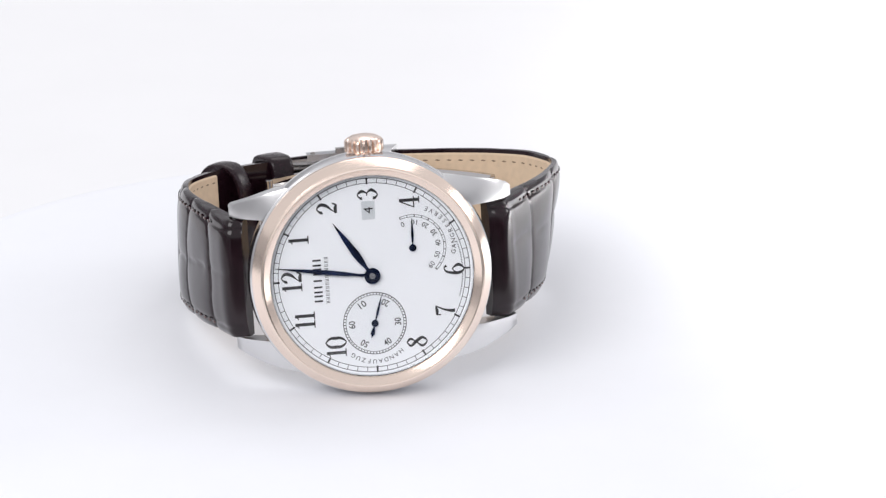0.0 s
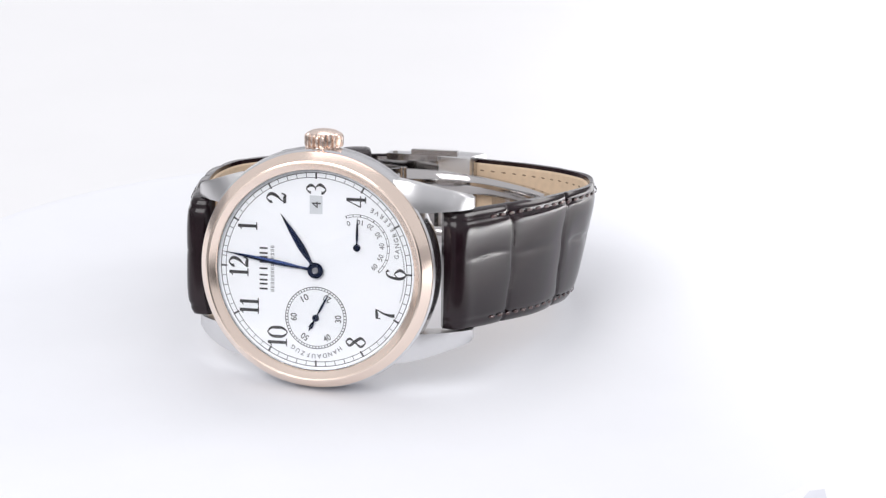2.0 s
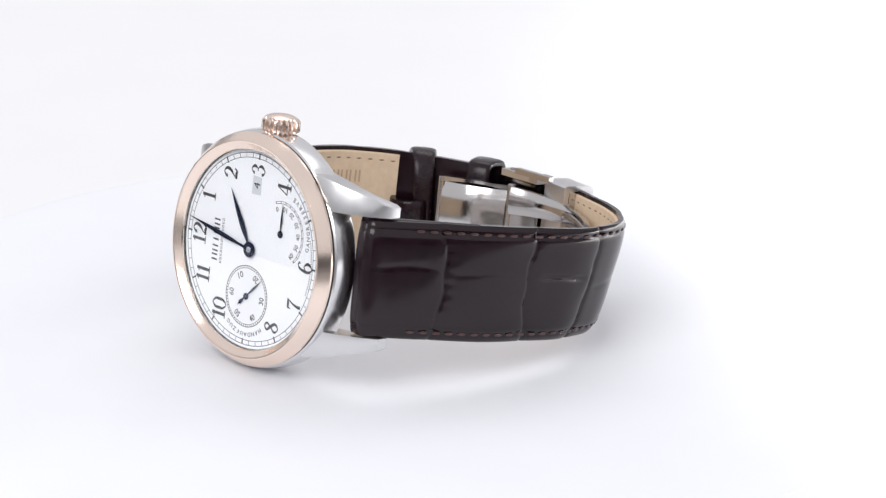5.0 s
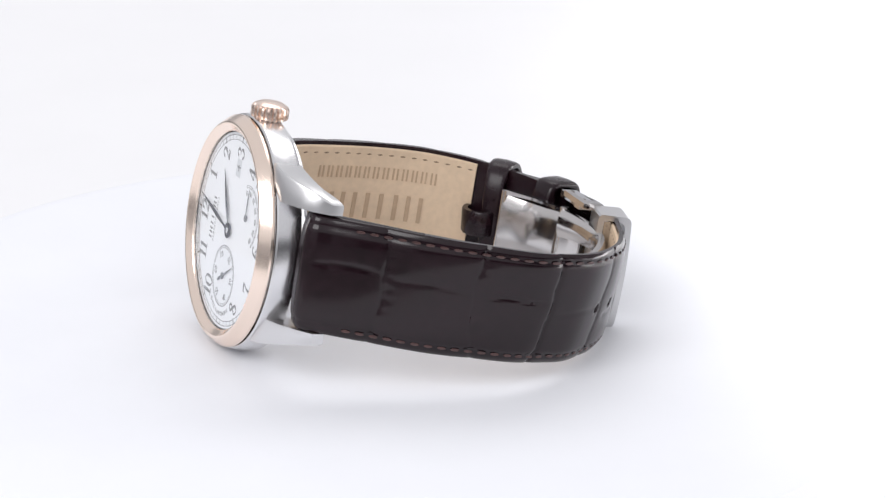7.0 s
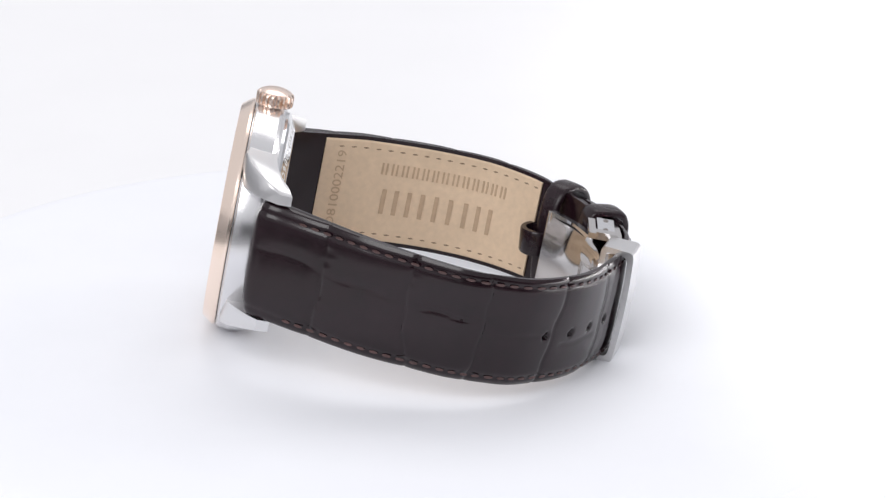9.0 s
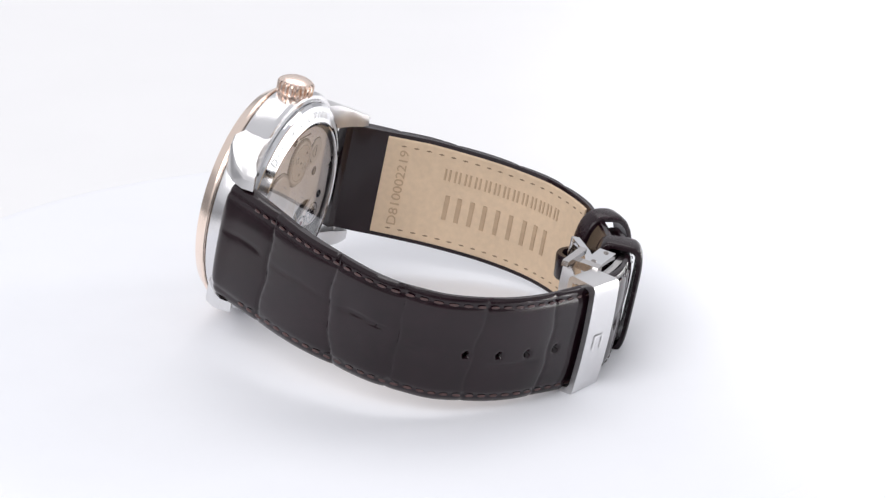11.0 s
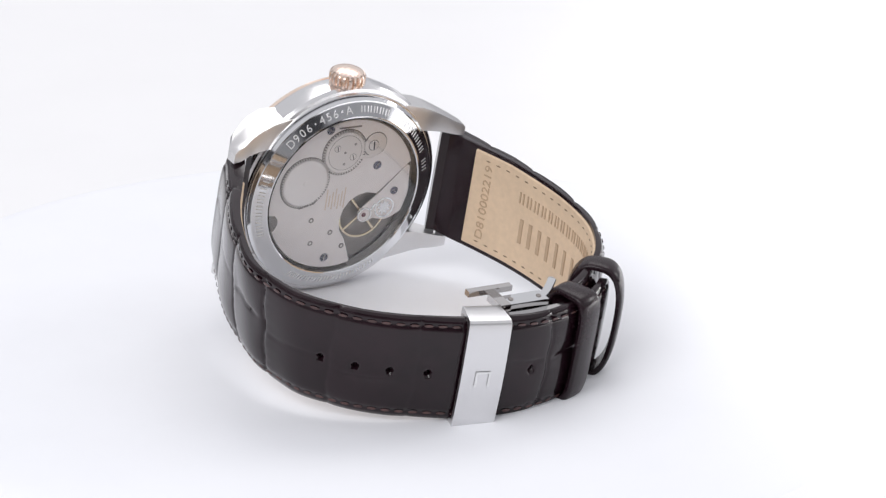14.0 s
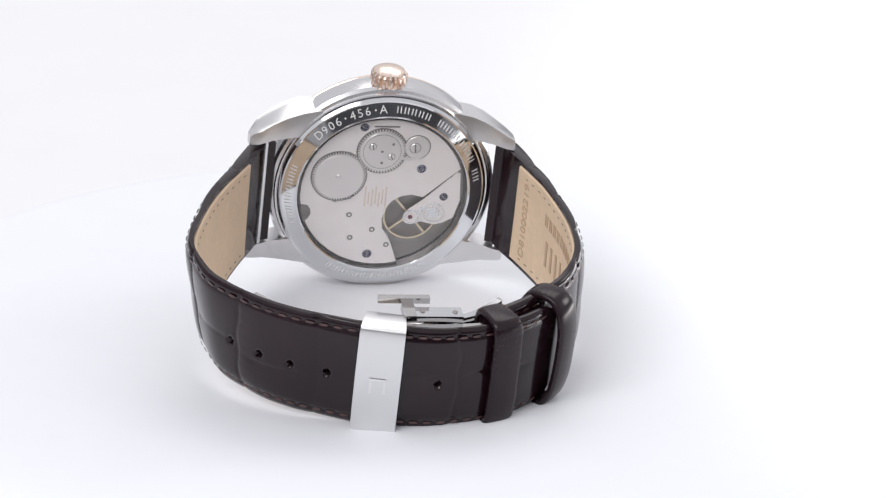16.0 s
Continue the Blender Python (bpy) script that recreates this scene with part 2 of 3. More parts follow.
for sx in (1, -1):
    for sz in (1, -1):
        lug("lug", sx, sz)
for sx in (1, -1):
    v, f = lathe([(0.0005, -10.3), (0.5, -10.3), (0.5, 10.3), (0.0005, 10.3)], 16, (sx * 21.6, 7.3), True, "z")
    mesh_part("spring_bar", v, f, STEEL)


# fluted crown on a short stem
def crown_mesh():
    verts, faces, n = [], [], 20 * 6
    prof = [(1.4, 19.6, 0), (1.5, 20.1, 0), (2.7, 20.2, 0), (3.15, 20.45, 1), (3.28, 20.8, 1), (3.28, 22.1, 1), (3.15, 22.4, 0.8), (2.75, 22.72, 0.0), (2.0, 23.1, 0), (1.0, 23.3, 0), (0.001, 23.35, 0)]
    for i in range(n):
        a = 2 * math.pi * i / n
        flute = 0.5 * (1 if i % 6 in (0, 1, 2) else 0)
        for r, z, w in prof:
            rr = r - flute * w
            verts.append((0.3 + rr * math.cos(a), 3.5 + rr * math.sin(a), z))
    k = len(prof)
    for i in range(n):
        j = (i + 1) % n
        for p in range(k - 1):
            faces.append((i * k + p, i * k + p + 1, j * k + p + 1, j * k + p))
    return verts, faces


mesh_part("crown", *crown_mesh(), CROWN, watch, "fluted rose-gold winding crown", smooth=30)

# ---- dial ----
dial = turned("dial", disc(17.0, 0.6, 0.0, 0.05), DIAL, watch, "white enamel dial with black numerals")
turned("rehaut", [(17.04, 0.0), (17.04, -0.75), (16.85, -0.05), (16.85, 0.0)], STEEL, dial)
front = turned("crystal", [(0.0005, -1.15), (17.0, -0.75), (17.0, -0.15), (0.0005, -0.55 + 0.1)], GLASS, watch, "clear sapphire crystal", n=96)
front.visible_shadow = False


def ring_bm(r0, r1, centre, y, a0=0.0, a1=360.0, n=160):
    """Flat raised ring (or arc) on the dial, centre in dial coordinates."""
    bm = bmesh.new()
    rows = []
    full = a1 - a0 >= 360
    for i in range(n if full else n + 1):
        d = a0 + (a1 - a0) * i / n
        row = []
        for r, h in ((r0, y + 0.03), (r0, y), (r1, y), (r1, y + 0.03)):
            u, v = polar(r, d)
            row.append(bm.verts.new((-(centre[1] + v), h, centre[0] + u)))
        rows.append(row)
    for i in range(n):
        a, b = rows[i], rows[(i + 1) % len(rows)]
        for p in range(3):
            bm.faces.new((a[p], a[p + 1], b[p + 1], b[p]))
    return bm


def bar_bm(r0, r1, deg, w, centre, y, thick=0.03):
    """A radial printed bar."""
    s, c = math.sin(radians(deg)), math.cos(radians(deg))
    pts = [(centre[0] + r * s + e * c, centre[1] + r * c - e * s) for r, e in ((r0, -w / 2), (r1, -w / 2), (r1, w / 2), (r0, w / 2))]
    return prism(pts, y, y + thick)


TOP = -0.02
track = [ring_bm(16.4, 16.52, (0, 0), TOP), ring_bm(15.6, 15.70, (0, 0), TOP)]
for k in range(60):
    if k % 5:
        track.append(bar_bm(15.7, 16.4, 6 * k, 0.10, (0, 0), TOP))
    else:
        track.append(bar_bm(15.45, 16.55, 6 * k, 0.30, (0, 0), TOP))
part("minute_track", join(track), INK, dial, smooth=0)


# the numerals: thick-and-thin strokes with serifs, laid out on a box of one unit high
def stroke(points, n=10):
    """A ribbon through (u, v, width) points, smooth, as a flat outline."""
    pts = [Vector(p) for p in points]
    out = []
    m = len(pts)
    for i in range(m - 1):
        p0, p1, p2, p3 = pts[max(i - 1, 0)], pts[i], pts[i + 1], pts[min(i + 2, m - 1)]
        for k in range(n):
            t = k / n
            out.append(0.5 * ((2 * p1) + (p2 - p0) * t + (2 * p0 - 5 * p1 + 4 * p2 - p3) * t * t + (3 * p1 - p0 - 3 * p2 + p3) * t ** 3))
    out.append(pts[-1])
    return out


def ribbon(bm, points, smooth=True):
    line = stroke(points) if smooth else [Vector(p) for p in points]
    rows = []
    for i, p in enumerate(line):
        a, b = line[max(i - 1, 0)], line[min(i + 1, len(line) - 1)]
        d = Vector((b.x - a.x, b.y - a.y)).normalized()
        w = max(p.z, 0.01) / 2
        rows.append([bm.verts.new((p.x - d.y * w, p.y + d.x * w, z)) for z in (0.0, 0.03)] + [bm.verts.new((p.x + d.y * w, p.y - d.x * w, z)) for z in (0.03, 0.0)])
    for a, b in zip(rows, rows[1:]):
        for q in range(4):
            bm.faces.new((a[q], a[(q + 1) % 4], b[(q + 1) % 4], b[q]))
    bm.faces.new(rows[0])
    bm.faces.new(rows[-1][::-1])


HAIR, FAT = 0.055, 0.15
GLYPHS = {
    "0": (0.56, [[(0.28, 1, HAIR), (0.08, 0.78, FAT * 0.8), (0.06, 0.5, FAT), (0.08, 0.22, FAT * 0.8), (0.28, 0, HAIR), (0.48, 0.22, FAT * 0.8), (0.50, 0.5, FAT), (0.48, 0.78, FAT * 0.8), (0.28, 1, HAIR)]]),
    "1": (0.36, [[(0.19, 0.0, FAT), (0.19, 0.97, FAT)], [(0.02, 0.80, HAIR), (0.10, 0.84, HAIR), (0.19, 0.97, HAIR)], [(0.0, 0.03, HAIR), (0.38, 0.03, HAIR)]]),
    "2": (0.56, [[(0.10, 0.72, 0.17), (0.08, 0.80, 0.12), (0.26, 0.98, HAIR), (0.46, 0.80, FAT), (0.40, 0.52, FAT), (0.18, 0.26, HAIR), (0.04, 0.05, HAIR)], [(0.03, 0.07, 0.13), (0.26, 0.09, 0.16), (0.42, 0.06, 0.10), (0.52, 0.24, HAIR)]]),
    "3": (0.54, [[(0.09, 0.76, 0.16), (0.10, 0.84, 0.10), (0.26, 0.98, HAIR), (0.43, 0.78, FAT), (0.34, 0.56, HAIR), (0.20, 0.53, HAIR)], [(0.20, 0.53, HAIR), (0.36, 0.50, HAIR), (0.47, 0.28, FAT), (0.26, 0.02, HAIR), (0.08, 0.14, 0.12), (0.08, 0.24, 0.16)]]),
    "4": (0.56, [[(0.38, 0.0, FAT), (0.38, 0.98, FAT)], [(0.34, 0.98, HAIR), (0.02, 0.28, HAIR)], [(0.0, 0.28, HAIR), (0.56, 0.28, HAIR)], [(0.22, 0.03, HAIR), (0.54, 0.03, HAIR)]]),
    "6": (0.56, [[(0.46, 0.86, 0.14), (0.36, 0.98, HAIR), (0.16, 0.84, FAT * 0.7), (0.07, 0.40, FAT), (0.12, 0.14, FAT * 0.8), (0.29, 0.01, HAIR), (0.48, 0.28, FAT), (0.30, 0.56, HAIR), (0.11, 0.40, HAIR)]]),
    "7": (0.54, [[(0.05, 0.72, HAIR), (0.06, 0.94, HAIR)], [(0.05, 0.91, 0.10), (0.26, 0.90, 0.15), (0.50, 0.95, HAIR)], [(0.50, 0.95, HAIR), (0.30, 0.55, 0.09), (0.22, 0.22, FAT), (0.22, 0.02, 0.17)]]),
    "8": (0.56, [[(0.28, 0.99, HAIR), (0.10, 0.80, 0.11), (0.28, 0.56, FAT), (0.48, 0.24, FAT * 0.9), (0.28, 0.01, HAIR), (0.07, 0.24, 0.12), (0.28, 0.54, HAIR), (0.44, 0.80, 0.11), (0.28, 0.99, HAIR)]]),
}


def numeral(text, height):
    bm = bmesh.new()
    x = 0.0
    for ch in text:
        w, strokes = GLYPHS[ch]
        for s in strokes:
            ribbon(bm, [(x + u, v, k) for u, v, k in s], len(s) > 2)
        x += w + 0.06
    for v in bm.verts:
        v.co = ((v.co.x - (x - 0.06) / 2) * height, (v.co.y - 0.5) * height, v.co.z)
    return bm


for text in ("12", "1", "2", "3", "4", "6", "7", "8", "10", "11"):
    u, v = polar(13.75 if len(text) == 1 else 13.45, 30 * int(text))
    part("numeral", placed(numeral(text, 3.45), DIAL_FRAME, u, v, 0.005), INK, dial, smooth=0)

# maker's name: plain bars
logo = []
for k in range(5):
    for e in (-0.42, 0.42) if k != 2 else (0.0,):
        u = (k - 2) * 1.52 - 0.2 + e
        logo.append(boxes([(-9.8, -8.4, TOP, 0.01, u - 0.15, u + 0.15)]))
for k in range(13):
    u = (k - 6) * 0.62 - 0.2
    logo.append(boxes([(-7.55 - 0.32, -7.55 + 0.32, TOP, 0.01, u - 0.14, u - 0.04), (-7.55 - 0.32, -7.55 + 0.32, TOP, 0.01, u + 0.1, u + 0.2)]))
part("maker_name", join(logo), INK, dial, smooth=0)
foot = [placed(boxes([(-0.07, 0.07, -0.1, 0.1, 0, 0.02)]), DIAL_FRAME, *polar(15.2, 180 + a), 0.002) for a in [k * 1.1 for k in range(-16, -1)] + [k * 1.1 for k in range(2, 17)]]
part("origin_mark", join(foot), INK, dial, smooth=0)

# date window
frame_bm = boxes([(-1.1, 1.1, -0.03, 0.02, 9.5, 12.6)])
date = part("date_window", frame_bm, GREY, dial, "grey date disc reading 4", smooth=0)
part("date_numeral", placed(letters("4", 1.55, 1.05), DIAL_FRAME, 11.05, 0.0, 0.04), INK, date, smooth=0)

# small seconds
SEC = (-8.15, 0.0)
turned("subdial", disc(5.05, 0.02, -0.012, 0.004), SUB, dial, "small seconds subdial", n=96, centre=(-SEC[1], SEC[0]))
sec = [ring_bm(5.20, 5.32, SEC, TOP, n=96), ring_bm(4.80, 4.88, SEC, TOP, n=96)]
sec += [bar_bm(4.85, 5.25, 6 * k, 0.13, SEC, TOP) for k in range(60)]
part("seconds_track", join(sec), INK, dial, smooth=0)
marks = []
for n, d in ((60, 0), (10, 60), (20, 120), (30, 180), (40, 240), (50, 300)):
    u, v = polar(3.85, d)
    turn = d if d in (0, 60, 300) else d - 180
    marks.append(placed(letters(str(n), 1.1, 1.25, weight=0.1), DIAL_FRAME, SEC[0] + u, SEC[1] + v, 0.02, turn))


def arc_text(text, r, a0, a1, height, centre, inward):
    out = []
    for i, ch in enumerate(text):
        d = a0 + (a1 - a0) * i / (len(text) - 1)
        u, v = polar(r, d)
        out.append(placed(letters(ch, height), DIAL_FRAME, centre[0] + u, centre[1] + v, 0.02, d - 180 if inward else d))
    return out


marks += arc_text("HANDAUFZUG", 6.55, 231, 307, 0.72, SEC, False)

# power reserve
RES = (4.15, -7.05)
res = [ring_bm(5.18, 5.26, RES, TOP, 70, 226, 60), ring_bm(5.55, 5.63, RES, TOP, 70, 226, 60)]
res += [bar_bm(5.18, 5.62, 70 + 156 * k / 12, 0.16 if k % 2 == 0 else 0.1, RES, TOP) for k in range(13)]
part("reserve_track", join(res), INK, dial, smooth=0)
for k in range(7):
    d = 70 + 156 * k / 6
    u, v = polar(4.3, d)
    marks.append(placed(letters(str(10 * k), 0.85, None if k == 0 else 1.05), DIAL_FRAME, RES[0] + u, RES[1] + v, 0.02, d - 180))
marks += arc_text("GANGRESERVE", 6.9, 190, 112, 0.75, RES, True)
part("subdial_lettering", join(marks), INK, dial, smooth=0)


# ---- hands ----
def leaf(length, width, tail, y, deg, centre=(0.0, 0.0), neck=0.35, thick=0.16, belly=0.42):
    """A leaf-shaped hand with a ridge, pointing to a clock angle."""
    prof = [(-tail, neck * 0.9), (0.0, neck), (length * 0.16, neck * 0.75), (length * belly * 0.7, width * 0.85), (length * belly, width), (length * 0.68, width * 0.72), (length * 0.88, width * 0.3), (length, 0.06)]
    bm = bmesh.new()
    s, c = math.sin(radians(deg)), math.cos(radians(deg))
    rows = []
    for r, w in prof:
        row = []
        for e, h in ((-w / 2, y), (0, y - thick * 0.6), (w / 2, y), (0, y + thick * 0.4)):
            u, v = centre[0] + r * s + e * c, centre[1] + r * c - e * s
            row.append(bm.verts.new((-v, h, u)))
        rows.append(row)
    for a, b in zip(rows, rows[1:]):
        for q in range(4):
            bm.faces.new((a[q], a[(q + 1) % 4], b[(q + 1) % 4], b[q]))
    bm.faces.new(rows[0])
    bm.faces.new(rows[-1][::-1])
    return bm


def hub(r, y0, y1, centre=(0.0, 0.0)):
    bm = bmesh.new()
    v, f = lathe(disc(r, y0, y1, 0.06), 40, (-centre[1], centre[0]))
    vs = [bm.verts.new(p) for p in v]
    for q in f:
        bm.faces.new([vs[i] for i in q])
    bmesh.ops.remove_doubles(bm, verts=bm.verts, dist=0.002)
    return bm


part("hour_hand", join([leaf(11.1, 1.25, 0.5, -0.30, 57.0, neck=0.75), hub(1.25, -0.2, -0.38)]), BLUE, watch, "blued steel hour hand", smooth=20)
minute = part("minute_hand", join([leaf(16.3, 0.85, 0.5, -0.50, 8.8, neck=0.6), hub(1.35, -0.38, -0.62)]), BLUE, watch, "blued steel minute hand", smooth=20)
part("hand_pin", hub(0.55, -0.6, -0.68), STEEL, minute)
part("reserve_hand", join([leaf(5.1, 0.45, 0.3, -0.22, 91.0, RES, neck=0.3), hub(0.62, -0.05, -0.28, RES)]), BLUE, watch, "blued steel power reserve hand", smooth=20)
seconds_hand = part("seconds_hand", join([leaf(5.0, 0.42, 0.3, -0.22, 0.0, (0, 0), neck=0.28), leaf(2.6, 0.75, 0.2, -0.22, 180.0, (0, 0), neck=0.22, belly=0.75), hub(0.6, -0.05, -0.28)]), BLUE, watch, "blued steel small seconds hand", smooth=20)

# ---- strap ----
def spline(points, step):
    """Points along a smooth line through the given ones, evenly spaced."""
    pts = [Vector((*p, 0)) if len(p) == 2 else Vector(p) for p in points]
    dense = []
    m = len(pts)
    for i in range(m - 1):
        p0, p1, p2, p3 = pts[max(i - 1, 0)], pts[i], pts[i + 1], pts[min(i + 2, m - 1)]
        for k in range(40):
            t = k / 40
            dense.append(0.5 * ((2 * p1) + (p2 - p0) * t + (2 * p0 - 5 * p1 + 4 * p2 - p3) * t * t + (3 * p1 - p0 - 3 * p2 + p3) * t ** 3))
    dense.append(pts[-1])
    d = np.array([tuple(p) for p in dense])
    s = np.concatenate([[0], np.cumsum(np.linalg.norm(np.diff(d[:, :2], axis=0), axis=1))])
    n = int(s[-1] / step)
    q = np.linspace(0, s[-1], n + 1)
    return q, np.stack([np.interp(q, s, d[:, k]) for k in range(3)], 1)


class Band:
    """A strap run: (x, y, flare) line of its outer face; flare tilts it outwards at the crown side."""

    def __init__(self, line, widths, thick, outward=1, shift=((0, 0), (1, 0))):
        self.s, p = spline(line, 0.32)
        self.p, self.flare = p[:, :2], p[:, 2]
        t = np.gradient(self.p, axis=0)
        t /= np.linalg.norm(t, axis=1)[:, None]
        self.n = np.stack([t[:, 1], -t[:, 0]], 1) * outward
        self.w = np.interp(self.s / self.s[-1], *zip(*widths))
        self.th = np.interp(self.s, *zip(*thick))
        self.shift = np.interp(self.s / self.s[-1], *zip(*shift))
        self.length = self.s[-1]

    def at(self, s, a, h):
        """The place at run s, across a (-1 to 1), h above the outer face."""
        x = np.interp(s, self.s, self.p[:, 0])
        y = np.interp(s, self.s, self.p[:, 1])
        nx, ny = np.interp(s, self.s, self.n[:, 0]), np.interp(s, self.s, self.n[:, 1])
        o = h + np.interp(s, self.s, self.flare) * a
        return x + nx * o, y + ny * o, a * np.interp(s, self.s, self.w) / 2 + np.interp(s, self.s, self.shift)

    def thick(self, s):
        return np.interp(s, self.s, self.th)


def edge_drop(A):
    return -0.65 * np.abs(A) ** 9 - 0.55 * np.abs(A) ** 3.2


def face_height(band, S, A, grooves, columns, holes):
    """Relief of the outer face: rounded edges, scale joints, creases, holes."""
    W = np.interp(S, band.s, band.w) / 2
    Zz = A * W
    h = edge_drop(A)
    h -= 0.16 * np.exp(-((np.abs(A) - 0.85) / 0.045) ** 2)
    for s0, bow, depth, tilt in grooves:
        line = s0 + bow * (1 - A ** 2) + tilt * A + 0.18 * np.sin(9 * A + s0)
        h += 0.04 * np.sin(5.3 * Zz + s0) * np.sin(2.1 * Zz + 2 * s0) * np.exp(-np.abs(S - line - 0.9) / 0.8) * (np.abs(A) < 0.8)
        h -= depth * (0.5 * np.exp(-((S - line) / 0.26) ** 2) + 1.15 * np.exp(-np.abs(S - line) / 2.3))
    for s0, s1, z0, depth in columns:
        on = 1 / (1 + np.exp(-(S - s0 - 0.8) * 1.8)) / (1 + np.exp((S - s1 + 0.8) * 1.8))
        off = Zz - z0 - 0.25 * np.sin(S * 0.5 + z0)
        h -= depth * on * (0.6 * np.exp(-(off / 0.24) ** 2) + 1.05 * np.exp(-np.abs(off) / 2.0))
    for s0, z0 in holes:
        d = np.minimum(np.hypot(S - s0, Zz - z0), 5.0)
        h -= 1.5 / (1 + np.exp((d - 0.55) * 16))
    return h


def leather_run(name, band, grooves, columns, holes, label, tip=0.0, na=56):
    """The strap body: relief on the outside, closed edges, flat underneath."""
    A = np.sin(np.linspace(-1, 1, na + 1) * math.pi / 2 * 0.999)
    A = A * 0.35 + np.linspace(-1, 1, na + 1) * 0.65
    ns = len(band.s)
    S, AA = np.meshgrid(band.s, A, indexing="ij")
    if tip:
        cut = np.clip((band.length - S) / tip, 0, 1)
        AA = AA * np.sqrt(np.clip(1 - (1 - cut) ** 2.2, 0.02, 1))
    H = face_height(band, S, AA, grooves, columns, holes)
    end = np.minimum(band.s, band.length - band.s)[:, None]
    H = H - 1.1 * np.exp(-(end / 1.3) ** 1.5)
    T = band.thick(S)
    rows = []
    for k in range(na + 1):
        rows.append(np.stack(band.at(S[:, k], AA[:, k], H[:, k]), 1))
    for k in range(na, -1, -4):
        rows.append(np.stack(band.at(S[:, k], AA[:, k] * 0.995, -T[:, k] + 0.25), 1))
    g = np.stack(rows, 1)
    m = g.shape[1]
    verts = [tuple(v) for v in g.reshape(-1, 3)]
    faces = [(i * m + k, i * m + (k + 1) % m, (i + 1) * m + (k + 1) % m, (i + 1) * m + k) for i in range(ns - 1) for k in range(m)]
    faces += [tuple(range(m)), tuple(range((ns - 1) * m, ns * m))[::-1]]
    return mesh_part(name, verts, faces, LEATHER, watch, label, smooth=60)


def slab(name, band, s0, s1, a0, a1, h0, h1, mat, parent, label="", n=80, wave=0.0):
    """A thin sheet that follows a band, between two runs and two heights, with softened rim."""
    verts, faces = [], []
    for i in range(n + 1):
        s = s0 + (s1 - s0) * i / n
        t = band.thick(s)
        ring = [(a0, h0), (a0 + 0.03, h1), (a0 * 0.5 + a1 * 0.5, h1 - wave), (a1 - 0.03, h1), (a1, h0)]
        for a, h in ring:
            verts.append(tuple(float(c) for c in band.at(s, a, -t + h)))
    m = 5
    for i in range(n):
        for k in range(m):
            faces.append((i * m + k, i * m + (k + 1) % m, (i + 1) * m + (k + 1) % m, (i + 1) * m + k))
    faces += [tuple(range(m)), tuple(range(n * m, n * m + m))[::-1]]
    return mesh_part(name, verts, faces, mat, parent, label, smooth=40)


def stitches(name, band, s0, s1, a, parent, mat, pitch=2.35, length=1.5, inside=False):
    """A row of raised thread stitches along one edge, each a piece of its own."""
    s, half = s0, band.w[0] / 2
    while s + length < s1:
        verts, faces = [], []
        for f, w, h in ((0.0, 0.10, -0.14), (0.2, 0.22, 0.07), (0.5, 0.26, 0.13), (0.8, 0.22, 0.07), (1.0, 0.10, -0.14)):
            ss = s + f * length
            for e, k in ((-1, 0.0), (0, 1.0), (1, 0.0)):
                surf = -float(band.thick(ss)) - (1.5 * h * k - 0.02) if inside else edge_drop(a) - 0.06 + h * k
                verts.append(tuple(float(c) for c in band.at(ss, a + e * w / half, surf)))
        for i in range(4):
            for k in range(2):
                faces.append((i * 3 + k, i * 3 + k + 1, i * 3 + k + 4, i * 3 + k + 3))
        mesh_part(name, verts, faces, mat, parent, smooth=60)
        s += pitch


LONG = Band([(21.2, 3.3, 0), (24.2, 4.7, 0), (26.0, 8.0, 0), (29.9, 16.0, 0.3), (34.2, 26.0, 1.0), (36.9, 36.0, 1.8), (37.6, 41.8, 2.1), (36.7, 46.8, 2.2), (34.6, 52.5, 2.0), (29.4, 58.6, 1.4), (23.4, 62.9, 0.8), (17.6, 65.6, 0.4), (10.0, 68.3, 0), (0.0, 69.6, 0), (-8.0, 68.2, 0), (-15.0, 65.2, 0), (-20.5, 60.8, 0), (-23.5, 57.0, 0)],
            [(0, 19.8), (0.2, 20.4), (0.45, 20.4), (0.65, 19.2), (1, 18.2)], [(0, 4.2), (8, 4.0), (20, 3.0), (45, 2.3), (200, 2.1)], 1,
            ((0, 0), (0.2, -0.5), (0.42, -0.9), (0.55, -0.8), (0.7, -0.5), (1, -0.4)))
SHORT = Band([(-21.6, 3.3, 0), (-24.1, 5.0, 0), (-25.5, 9.0, 0), (-27.6, 16.9, -0.3), (-29.7, 27.0, -0.5), (-30.4, 36.0, -0.5), (-28.9, 45.6, -0.3), (-24.2, 53.9, 0), (-17.6, 59.8, 0), (-12.0, 63.3, 0), (-8.0, 64.6, 0)],
             [(0, 19.8), (0.25, 20.6), (0.6, 20.2), (1, 18.4)], [(0, 4.2), (8, 4.0), (20, 3.0), (40, 2.5), (200, 2.3)], -1, ((0, 0), (0.25, 0.3), (1, 0)))
hole_runs = []
for hx, hy in ((32.4, 55.3), (28.2, 59.6), (23.4, 62.9), (17.6, 65.6), (-0.5, 69.6)):
    hole_runs.append((float(LONG.s[np.argmin(np.hypot(LONG.p[:, 0] - hx, LONG.p[:, 1] - hy))]), -0.6))
scale_joints = [(15.6, 1.0, 0.36, 0.4), (33.2, -1.2, 0.42, -0.3), (45.4, 0.6, 0.42, 0.3), (60.0, -0.6, 0.26, 0.2), (74.0, 0.5, 0.22, -0.2), (88.0, -0.5, 0.3, 0.2), (98.0, 0.4, 0.34, 0.1), (106.0, 0.4, 0.3, 0.1)]
